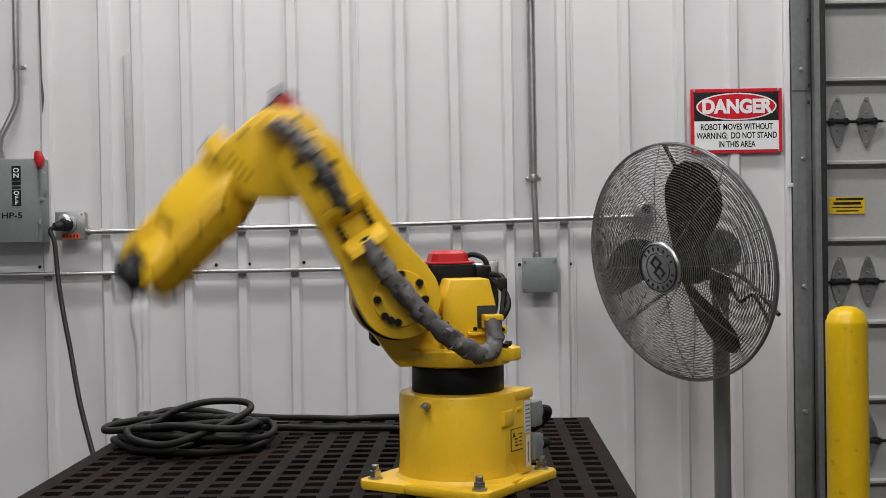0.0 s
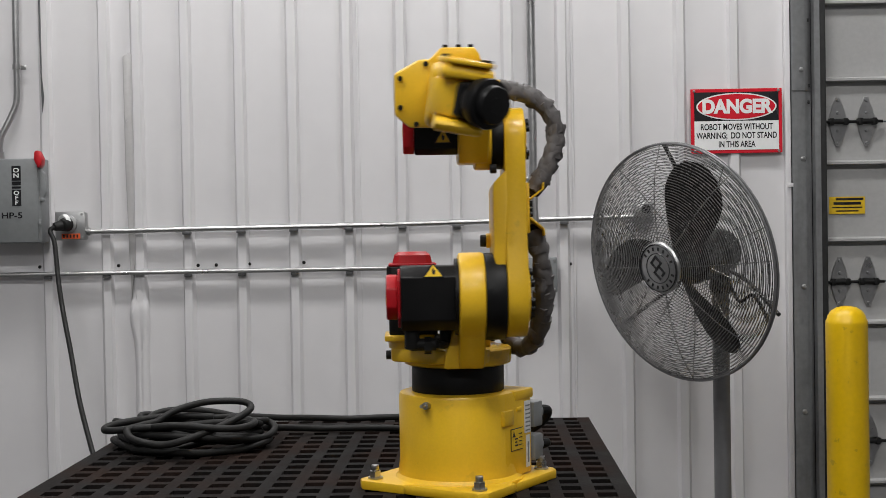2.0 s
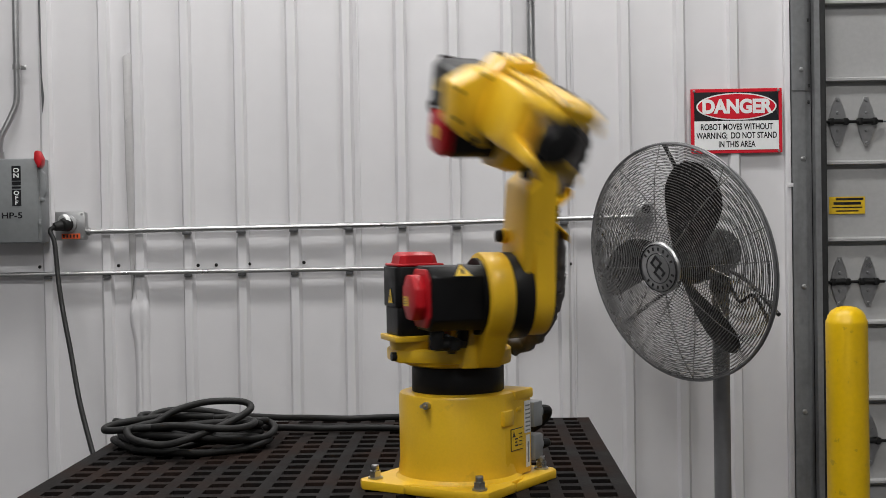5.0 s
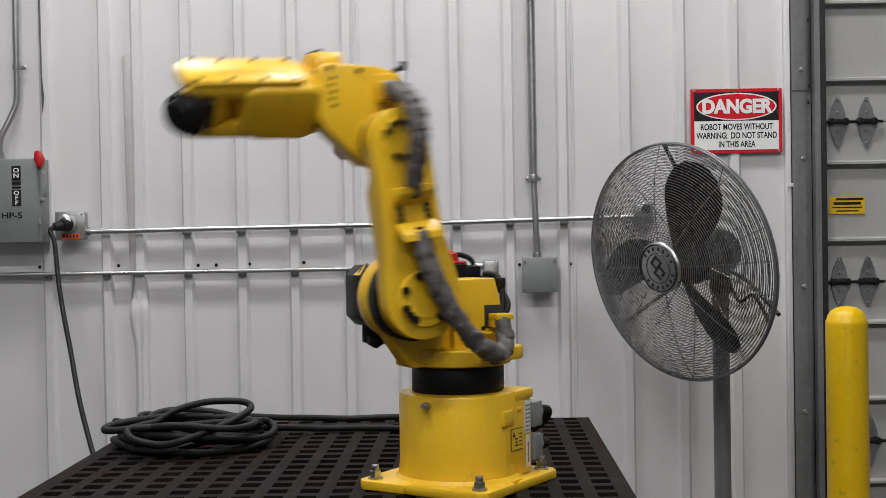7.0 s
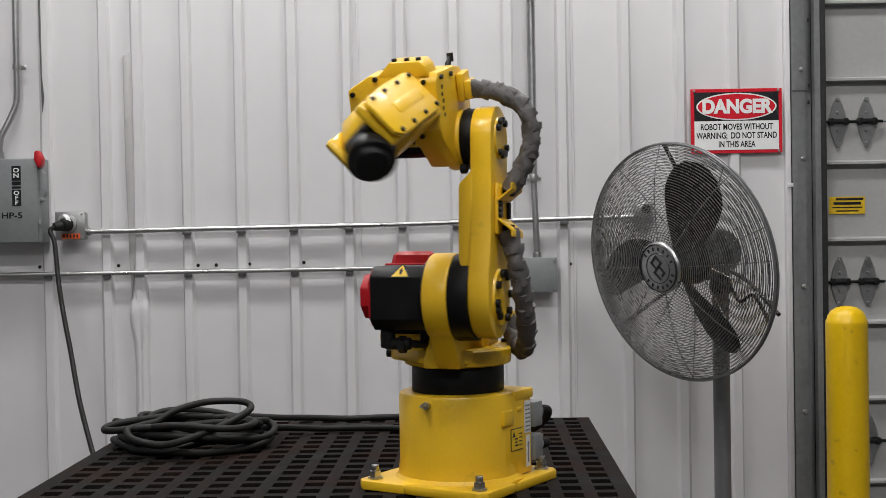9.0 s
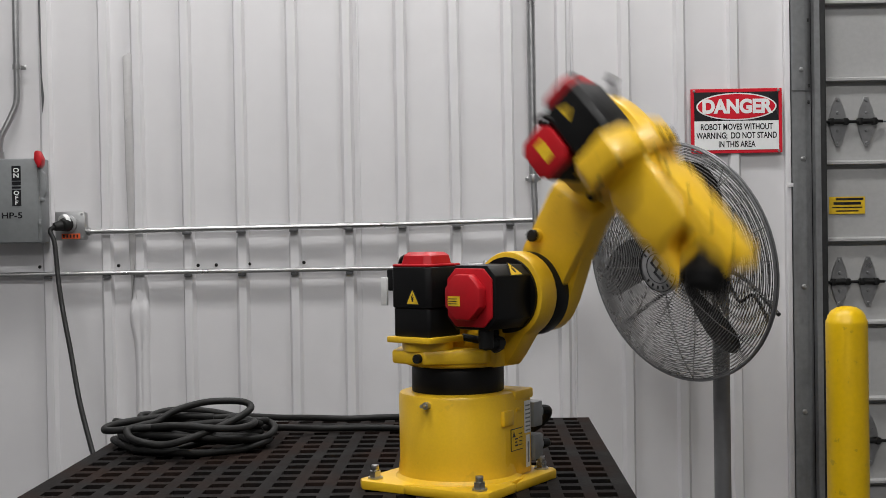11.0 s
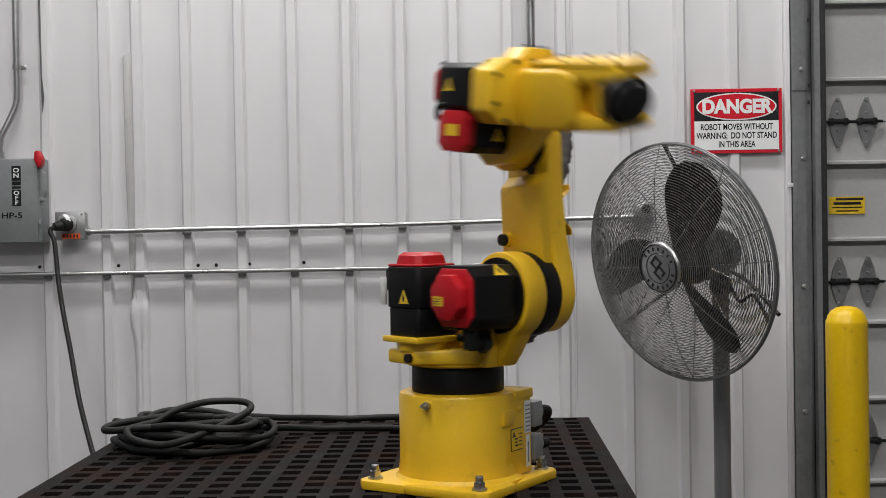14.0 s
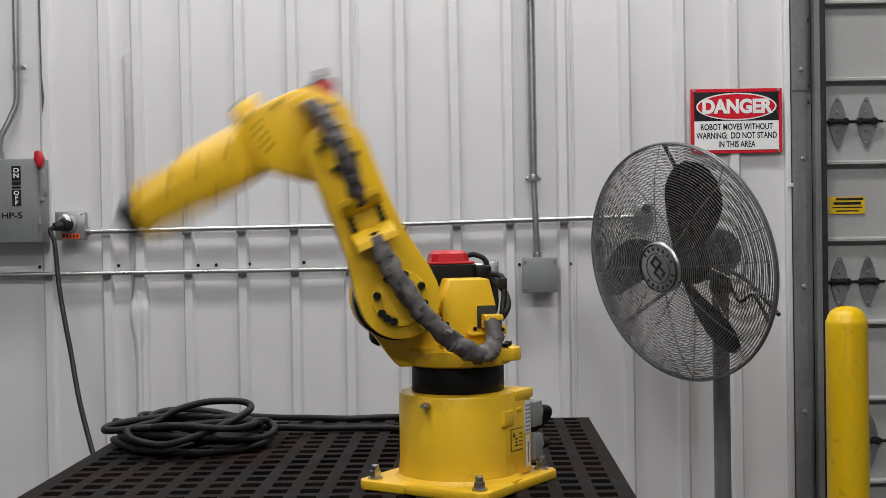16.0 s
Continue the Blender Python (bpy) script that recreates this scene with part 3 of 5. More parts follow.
# ---- pedestal fan ----
def pedestal_fan():
    fan = thing("pedestal_fan", "large industrial pedestal fan with wire guard, standing still", "fan", pose(0.787, 4.25, 0))
    head = pose(0, 0, 1.232) @ pose(0, 0, 0, 0, 0, -53) @ pose(0, 0, 0, 9, 0, 0)   # local -y: the way that it blows
    R = 0.402
    # guard: front and back cages of spiral rings
    def ring_depth(r, front):
        k = r / R
        return -(0.006 + 0.080 * (1 - k ** 3.4)) if front else 0.006 + 0.060 * (1 - k ** 2.2)
    for front in (True, False):
        rings = 38 if front else 30
        for i in range(rings):
            r = 0.085 + (R - 0.008 - 0.085) * i / (rings - 1)
            d = ring_depth(r, front)
            seg = 64
            bm = bmesh.new()
            tube(bm, [(r * math.cos(2 * math.pi * k / seg), d, r * math.sin(2 * math.pi * k / seg)) for k in range(seg)], 0.0017, 4, True)
            part("guard_ring", bm, FAN_WIRE, fan).matrix_basis = head
        spokes = 8 if front else 10
        for s in range(spokes):
            a = 2 * math.pi * s / spokes + (0.03 if front else 0.3)
            path = []
            for k in range(9):
                r = 0.075 + (R - 0.075) * k / 8
                d = ring_depth(r, front) + (0.004 if front else -0.004)
                if k == 8:
                    d = -0.006 if front else 0.006
                path.append((r * math.cos(a), d, r * math.sin(a)))
            bm = bmesh.new()
            tube(bm, path, 0.0021, 6)
            part("guard_spoke", bm, FAN_WIRE, fan).matrix_basis = head
    bm = bmesh.new()
    seg = 72
    for d in (-0.0065, 0.0065):
        tube(bm, [(R * math.cos(2 * math.pi * k / seg), d, R * math.sin(2 * math.pi * k / seg)) for k in range(seg)], 0.0042, 8, True)
    part("rim", bm, POST_GREY, fan, "grey steel rim band").matrix_basis = head
    # badge
    bm = bmesh.new()
    lathe(bm, [(0.087, 0.084), (0.088, 0.090), (0.083, 0.097), (0.070, 0.100), (0.02, 0.101), (0.001, 0.101)], 40, pose(0, 0, 0, 90, 0, 0))
    part("badge", bm, GALV, fan, "round silver and black hub badge").matrix_basis = head
    bm = bmesh.new()
    for r0, w in ((0.079, 0.0022), (0.050, 0.0018)):
        tube(bm, [(r0 * math.cos(2 * math.pi * k / 40), -0.1005, r0 * math.sin(2 * math.pi * k / 40)) for k in range(40)], w, 6, True)
    for m4 in (pose(-0.004, -0.102, 0.018, 0, 45, 0), pose(0.006, -0.102, -0.014, 0, 45, 0)):
        for lo, hi in (((-0.019, -0.001, -0.019), (0.019, 0.001, -0.011)), ((-0.019, -0.001, 0.011), (0.019, 0.001, 0.019)), ((-0.019, -0.001, -0.011), (-0.011, 0.001, 0.011)), ((0.011, -0.001, -0.003), (0.019, 0.001, 0.011))):
            box(bm, lo, hi, m=m4)
    for k in range(18):
        a = 2 * math.pi * k / 18
        if k not in (8, 9, 10, 0):
            box(bm, (-0.0035, -0.0012, -0.006), (0.0035, 0.0012, 0.006), m=pose(0.065 * math.cos(a), -0.1005, 0.065 * math.sin(a)) @ pose(0, 0, 0, 0, 90 - math.degrees(a), 0))
    part("badge_print", bm, SIGN_BLACK, fan).matrix_basis = head
    # blades: three broad twisted leaves
    for b in range(3):
        bm = bmesh.new()
        ang = [54, 174, 294][b]
        grid = []
        for i in range(17):
            u = i / 16
            r = 0.055 + 0.305 * u
            chord = (0.055 + 0.140 * math.sin(min(u * 1.25, 1.0) * math.pi / 2)) * (math.sqrt(max(0.0, 1 - ((u - 0.62) / 0.395) ** 2)) if u > 0.62 else 1.0)
            rowv = []
            for j in range(7):
                v = j / 6 - 0.5
                sweep = 0.25 * u
                a = radians(ang) + sweep + v * chord / r * 0.95
                pitch = math.sin(radians(38 - 15 * u))
                rowv.append(bm.verts.new((r * math.cos(a), -0.01 - v * chord * pitch - 0.02 * (0.25 - v * v), r * math.sin(a))))
            grid.append(rowv)
        faces = []
        for i in range(16):
            for j in range(6):
                faces.append(bm.faces.new((grid[i][j], grid[i][j + 1], grid[i + 1][j + 1], grid[i + 1][j])))
        bmesh.ops.solidify(bm, geom=faces, thickness=0.003)
        part("blade", bm, FAN_DARK, fan, "dark grey metal fan blade").matrix_basis = head
    bm = bmesh.new()
    cyl(bm, (0, -0.05, 0), (0, 0.04, 0), 0.055, n=28, bevel=0.006)
    cyl(bm, (0, 0.045, 0), (0, 0.24, 0), 0.085, 0.075, 28, 0.012)
    cyl(bm, (0, 0.03, 0), (0, 0.045, 0), 0.03, n=20)
    part("motor", bm, FAN_DARK, fan, "dark round fan motor").matrix_basis = head
    bm = bmesh.new()
    for s in range(3):
        a = radians(95 + 120 * s)
        tube(bm, [(0.075 * math.cos(a), 0.13, 0.075 * math.sin(a)), (0.2 * math.cos(a), 0.125, 0.2 * math.sin(a)), (0.40 * math.cos(a), 0.035, 0.40 * math.sin(a))], 0.007, 8)
    part("bracket", bm, FAN_DARK, fan).matrix_basis = head
    bm = bmesh.new()
    tube(bm, smooth_path([(0.02, 0.2, -0.07), (0.10, 0.16, -0.16), (0.2, 0.12, -0.13), (0.27, 0.10, -0.22)], 6), 0.006, 8)
    part("lead", bm, RUBBER, fan).matrix_basis = head
    # post and foot
    px, py = 0.171, 0.150
    bm = bmesh.new()
    cyl(bm, (px, py, 0.03), (px, py, 1.18), 0.029, n=28)
    part("post", bm, POST_GREY, fan, "grey steel tube post")
    bm = bmesh.new()
    cyl(bm, (px, py, 1.12), (px, py, 1.27), 0.036, n=24, bevel=0.004)
    cyl(bm, (px, py, 1.25), (px * 0.62, py * 0.62, 1.25), 0.03, n=18)
    part("yoke", bm, FAN_DARK, fan)
    bm = bmesh.new()
    lathe(bm, [(0.30, 0.0), (0.30, 0.02), (0.27, 0.035), (0.05, 0.06), (0.035, 0.08)], 40, pose(px, py, 0))
    part("foot", bm, FAN_DARK, fan)


# ---- platen table ----
TX, TY, TYAW, PITCH = -0.85404, 2.73448, -1.4886, 0.070


def platen_table():
    t = thing("platen_table", "heavy dark cast iron platen table with rows of square holes", "table", pose(TX, TY, 0, 0, 0, TYAW))
    cols, rows0, rows1, h = 18, -7, 15, 0.021
    bm = bmesh.new()
    xs = [-0.062]
    for i in range(cols):
        xs += [i * PITCH - h, i * PITCH + h]
    xs += [(cols - 1) * PITCH + 0.056]
    ys = [(rows0) * PITCH - 0.05]
    for j in range(rows0, rows1):
        ys += [j * PITCH - h, j * PITCH + h]
    ys += [(rows1 - 1) * PITCH + 0.03]
    grid = {}
    for i, x in enumerate(xs):
        for j, y in enumerate(ys):
            for z in (TABLE, TABLE - 0.055):
                grid[i, j, z] = bm.verts.new((x, y, z))
    nx, ny = len(xs) - 1, len(ys) - 1
    up, dn = TABLE, TABLE - 0.055
    for i in range(nx):
        for j in range(ny):
            hole = i % 2 == 1 and j % 2 == 1
            if not hole:
                for z in (up, dn):
                    bm.faces.new((grid[i, j, z], grid[i + 1, j, z], grid[i + 1, j + 1, z], grid[i, j + 1, z]))
            else:
                for a, b in (((i, j), (i + 1, j)), ((i + 1, j), (i + 1, j + 1)), ((i + 1, j + 1), (i, j + 1)), ((i, j + 1), (i, j))):
                    bm.faces.new((grid[*a, up], grid[*b, up], grid[*b, dn], grid[*a, dn]))
    for i in range(nx):
        for j in (0, ny):
            bm.faces.new((grid[i, j, up], grid[i + 1, j, up], grid[i + 1, j, dn], grid[i, j, dn]))
    for j in range(ny):
        for i in (0, nx):
            bm.faces.new((grid[i, j, up], grid[i, j + 1, up], grid[i, j + 1, dn], grid[i, j, dn]))
    part("platen", bm, CAST, t, smooth=0)
    x0, x1, y0, y1 = xs[0], xs[-1], ys[0], ys[-1]
    bm = bmesh.new()
    for lo, hi in (((x0, y0, 0.62), (x0 + 0.03, y1, dn - 0.0005)), ((x1 - 0.03, y0, 0.62), (x1, y1, dn - 0.0005)), ((x0 + 0.03, y0, 0.62), (x1 - 0.03, y0 + 0.03, dn - 0.0005)), ((x0 + 0.03, y1 - 0.03, 0.62), (x1 - 0.03, y1, dn - 0.0005))):
        box(bm, lo, hi)
    part("apron", bm, CAST, t)
    for x in (x0 + 0.06, x1 - 0.16):
        for y in (y0 + 0.06, y1 - 0.16):
            bm = bmesh.new()
            box(bm, (x, y, 0), (x + 0.1, y + 0.1, 0.6195), 0.004)
            box(bm, (x - 0.02, y - 0.02, 0), (x + 0.12, y + 0.12, 0.012))
            part("leg", bm, CAST, t)
    bm = bmesh.new()
    box(bm, (x0 + 0.05, y0 + 0.05, 0.25), (x1 - 0.05, y1 - 0.05, 0.27))
    part("lower_shelf", bm, CAST, t)


def cable_coil():
    c = thing("cable_coil", "loose coil of thick black robot cables lying on the platen", "cable")
    rnd = random.Random(11)
    cx, cy = -0.652, 3.30
    r = 0.0090
    # flat turns, stacked and shifted, lying on the plate
    for k in range(11):
        a0 = rnd.uniform(0, 6.28)
        rx, ry = 0.165 + rnd.uniform(-0.04, 0.025), 0.115 + rnd.uniform(-0.045, 0.03)
        ox, oy = rnd.uniform(-0.03, 0.035), rnd.uniform(-0.03, 0.03)
        lift = r + 0.0064 * k
        tilt = rnd.uniform(-0.012, 0.012)
        pts = []
        for s in range(48):
            a = a0 + 2 * math.pi * s / 48
            z = TABLE + max(r, lift + 0.006 * math.sin(2 * a + k) + 0.005 * math.sin(3 * a + 2 * k) + tilt * math.cos(a))
            pts.append((cx + ox + rx * math.cos(a) * (1 + 0.10 * math.sin(2 * a + k)), cy + oy + ry * math.sin(a) * (1 + 0.12 * math.sin(3 * a + k)), z))
        bm = bmesh.new()
        tube(bm, pts, r, 12, True)
        part("turn", bm, RUBBER, c)
    # the long loop that stands up on top, crossing the pile
    loop = smooth_path([(-0.735, 3.22, 0.880), (-0.690, 3.25, 0.905), (-0.630, 3.29, 0.918), (-0.575, 3.31, 0.919), (-0.525, 3.31, 0.915), (-0.505, 3.29, 0.902), (-0.530, 3.22, 0.886), (-0.580, 3.16, 0.868), (-0.640, 3.12, 0.850), (-0.700, 3.12, 0.838), (-0.770, 3.13, 0.850), (-0.795, 3.16, 0.868), (-0.775, 3.19, 0.874), (-0.735, 3.22, 0.880)], 7)[:-1]
    bm = bmesh.new()
    tube(bm, loop, r, 12, True)
    part("turn", bm, RUBBER, c)
    # a bight that pokes out beyond the pile
    bight = smooth_path([(-0.60, 3.28, 0.882), (-0.70, 3.27, 0.888), (-0.80, 3.25, 0.880), (-0.852, 3.23, 0.872), (-0.862, 3.20, 0.866), (-0.835, 3.18, 0.866), (-0.75, 3.18, 0.872), (-0.66, 3.19, 0.866), (-0.58, 3.20, 0.850)], 7)
    bm = bmesh.new()
    tube(bm, bight, r, 12)
    part("turn", bm, RUBBER, c)
    # the runs to the robot's sockets, which start inside the coil
    for path in ([(-0.62, 3.36, 0.868), (-0.54, 3.42, 0.862), (-0.46, 3.48, 0.848), (-0.38, 3.55, 0.836), (-0.28, 3.59, 0.826), (-0.18, 3.59, 0.828), (-0.08, 3.54, 0.834), (0.02, 3.38, 0.845), (0.09, 3.12, 0.90), (0.15, 2.96, 0.938), (0.18, 2.90, 0.945)],
                 [(-0.60, 3.30, 0.845), (-0.50, 3.36, 0.840), (-0.42, 3.44, 0.826), (-0.34, 3.50, 0.813), (-0.22, 3.52, 0.8105), (-0.10, 3.48, 0.8105), (0.0, 3.34, 0.811), (0.08, 3.08, 0.83), (0.15, 2.95, 0.855), (0.18, 2.89, 0.875)]):
        bm = bmesh.new()
        tube(bm, smooth_path(path, 7), r, 12)
        part("run", bm, RUBBER, c)


structure()
door()
ceiling_lamps()
conduits()
switch_box()
danger_sign()
bollard()
pedestal_fan()
platen_table()
cable_coil()


# ---- the robot ----
RX, RY = 0.028, 2.783
A1, D1, A2, A3 = 0.146, 0.416, 0.327, 0.099
robot = thing("robot_arm", "yellow six-axis industrial robot arm bolted to the platen", "robot", pose(RX, RY, TABLE))
TIP = 0.352   # wrist pivot along the forearm


def socket_bolt():
    bm = bmesh.new()
    cyl(bm, (0, 0, 0), (0, 0, 0.008), 0.0075, n=12)
    cyl(bm, (0, 0, 0.008), (0, 0, 0.0082), 0.004, n=6)
    return bm


def bolts(parent, spots, face, mat=None, size=1.0):
    """Socket bolts on a face; face turns local z to the face's normal."""
    first = None
    for p in spots:
        m = Matrix.Translation(p) @ face @ Matrix.Diagonal((size, size, size, 1))
        if first is None:
            first = part("bolt", socket_bolt(), mat or BOLT_BLACK, parent, "black socket bolt")
            first.matrix_basis = m
        else:
            share("bolt", first, parent, m)


OUT_L, OUT_R = pose(0, 0, 0, -90, 0, 0), pose(0, 0, 0, 90, 0, 0)      # normals +y and -y
OUT_F, OUT_B = pose(0, 0, 0, 0, 90, 0), pose(0, 0, 0, 0, -90, 0)      # normals +x and -x
FLAT = Matrix()


def triangle_label(parent, m, s=0.02):
    bm = bmesh.new()
    prism(bm, [(-s, -s * 0.8), (s, -s * 0.8), (s * 0.15, s * 0.9), (-s * 0.15, s * 0.9)], "z", 0.0006, 0.0012, m=m)
    part("warning_label", bm, SIGN_BLACK, parent, "yellow warning triangle with black edge")
    bm = bmesh.new()
    k = 0.82
    prism(bm, [(-s * k, -s * 0.7), (s * k, -s * 0.7), (0, s * 0.78)], "z", 0.0014, 0.0019, m=m)
    part("warning_label", bm, LABEL_YELLOW, parent)
    bm = bmesh.new()
    prism(bm, [(-s * 0.08, -s * 0.45), (s * 0.12, -s * 0.45), (s * 0.2, s * 0.1), (s * 0.02, s * 0.0), (s * 0.08, s * 0.4), (-s * 0.15, s * 0.05)], "z", 0.0021, 0.0025, m=m)
    part("warning_print", bm, SIGN_BLACK, parent)


def motor_box(bm, lo, hi, cut, axis):
    """A servo motor body: a square bar with cut corners along an axis."""
    i = "xyz".index(axis)
    a, b = [k for k in range(3) if k != i]
    pts = [(lo[a] + cut, lo[b]), (hi[a] - cut, lo[b]), (hi[a], lo[b] + cut), (hi[a], hi[b] - cut), (hi[a] - cut, hi[b]), (lo[a] + cut, hi[b]), (lo[a], hi[b] - cut), (lo[a], lo[b] + cut)]
    prism(bm, pts, axis, lo[i], hi[i], 0.003)


def base():
    b = new("base")
    b.parent = robot
    yaw = 57.0
    m = pose(0, 0, 0, 0, 0, yaw)
    bm = bmesh.new()
    c, k = 0.163, 0.048
    # foot plate with four ears
    pts = []
    for q in range(4):
        a = radians(90 * q)
        for x, y in ((c, -k + 0.012), (c, c - 0.018), (c - 0.018, c), (k - 0.012, c), (k - 0.022, c - 0.018), (-k + 0.022, c - 0.018)):
            pts.append((x * math.cos(a) - y * math.sin(a), x * math.sin(a) + y * math.cos(a)))
    prism(bm, pts, "z", 0.0, 0.020, 0.003, m=m)
    foot = part("foot_plate", bm, YELLOW, b)
    bm = bmesh.new()
    lathe(bm, [(0.142, 0.018), (0.133, 0.028), (0.130, 0.06), (0.130, 0.196), (0.127, 0.203), (0.118, 0.2055), (0.105, 0.2055)], 64)
    part("column", bm, YELLOW, b)
    HW, DEEP = 0.1305, 0.094
    bm = bmesh.new()
    box(bm, (-0.02, -HW, 0.0205), (DEEP, HW, 0.199), 0.006, m=m)
    box(bm, (0.02, -HW - 0.003, 0.184), (DEEP + 0.006, HW + 0.003, 0.2065), 0.005, m=m)
    part("rear_housing", bm, YELLOW, b)
    bm = bmesh.new()
    box(bm, (DEEP + 0.0005, -0.12, 0.03), (DEEP + 0.006, 0.12, 0.17), 0.002, m=m)
    part("connector_panel", bm, BOX_GREY, b, "grey connector panel")
    for y, z in ((-0.108, 0.145), (-0.108, 0.072), (0.04, 0.12)):
        bm = bmesh.new()
        box(bm, (DEEP + 0.006, y - 0.026, z - 0.028), (DEEP + 0.046, y + 0.026, z + 0.028), 0.004, m=m)
        cyl(bm, m @ Vector((DEEP + 0.046, y, z)), m @ Vector((DEEP + 0.064, y, z)), 0.019, n=18, bevel=0.003)
        part("connector", bm, BOX_GREY, b, "grey multi-pin connector")
    for path in (((0.150, -0.108, 0.147), (0.182, -0.122, 0.145), (0.196, -0.105, 0.12), (0.190, -0.06, 0.09), (0.17, 0.0, 0.08), (0.13, 0.10, 0.07)),
                 ((0.150, -0.108, 0.072), (0.184, -0.118, 0.070), (0.200, -0.085, 0.06), (0.19, 0.0, 0.05), (0.13, 0.10, 0.05))):
        bm = bmesh.new()
        tube(bm, smooth_path([m @ Vector(v) for v in path], 6), 0.0105, 10)
        part("lead", bm, RUBBER, b, "black rubber cable")
    side = m @ pose(0, -HW - 0.0005, 0, 90, 0, 0)
    for lo, hi in (((0.060, 0.110, 0.0), (0.086, 0.180, 0.0012)), ((0.066, 0.035, 0.0), (0.082, 0.105, 0.0012))):
        bm = bmesh.new()
        box(bm, lo, hi, m=side)
        part("nameplate", bm, LABEL_WHITE, b, "white printed nameplate")
    bm = bmesh.new()
    for k in range(7):
        box(bm, (0.063, 0.114 + 0.009 * k, 0.0014), (0.083, 0.117 + 0.009 * k, 0.0018), m=side)
    box(bm, (0.071, 0.045, 0.0014), (0.077, 0.090, 0.0018), m=side)
    part("print", bm, BOX_GREY, b)
    lab = m @ pose(-0.058, -HW - 0.0005, 0.028, 90, 0, 0)
    bm = bmesh.new()
    box(bm, (0.058, 0.050, 0.0), (0.110, 0.098, 0.0008), m=lab)
    part("warning_label", bm, SIGN_BLACK, b, "yellow pictogram label with black border")
    bm = bmesh.new()
    box(bm, (0.060, 0.052, 0.001), (0.108, 0.096, 0.0016), m=lab)
    part("warning_label", bm, LABEL_YELLOW, b)
    bm = bmesh.new()
    prism(bm, [(0.063, 0.080), (0.076, 0.080), (0.0695, 0.092)], "z", 0.0018, 0.0022, m=lab)
    for k in range(4):
        box(bm, (0.090, 0.060 + 0.008 * k, 0.0018), (0.104, 0.062 + 0.008 * k, 0.0022), m=lab)
    for k in range(3):
        box(bm, (0.074, 0.060 + 0.007 * k, 0.0018), (0.086 - 0.003 * (k % 2), 0.063 + 0.007 * k, 0.0022), m=lab)
    part("print", bm, SIGN_BLACK, b)
    for lo, hi in (((-0.030, -HW - 0.004, 0.135), (0.012, -HW + 0.01, 0.168)), ((0.026, -HW - 0.003, 0.160), (0.050, -HW + 0.01, 0.170))):
        bm = bmesh.new()
        box(bm, lo, hi, 0.003, m=m)
        part("cast_pad", bm, YELLOW, b)
    bm = bmesh.new()
    cyl(bm, (-0.066, -0.112, 0.186), (-0.072, -0.125, 0.187), 0.008, n=6)
    cyl(bm, (-0.072, -0.125, 0.187), (-0.079, -0.138, 0.188), 0.004, n=10)
    part("grease_fitting", bm, STEEL, b, "small steel grease fitting")
    for q in range(4):
        a = radians(90 * q)
        x, y = 0.132 * math.cos(a) - 0.132 * math.sin(a), 0.132 * math.sin(a) + 0.132 * math.cos(a)
        v = m @ Vector((x, y, 0))
        bm = bmesh.new()
        cyl(bm, (v.x, v.y, 0.0205), (v.x, v.y, 0.024), 0.016, n=20)
        cyl(bm, (v.x, v.y, 0.024), (v.x, v.y, 0.037), 0.0125, n=6)
        cyl(bm, (v.x, v.y, 0.037), (v.x, v.y, 0.050), 0.0085, n=14, bevel=0.002)
        part("anchor_bolt", bm, STEEL, b, "steel anchor stud with nut")
    bm = bmesh.new()
    lathe(bm, [(0.100, 0.204), (0.101, 0.207), (0.101, 0.258), (0.099, 0.2615)], 64)
    part("swivel_ring", bm, BLACK, b, "black swivel joint ring")


OCT = ((-1, -0.72), (-0.72, -1), (0.72, -1), (1, -0.72), (1, 0.72), (0.72, 1), (-0.72, 1), (-1, 0.72))


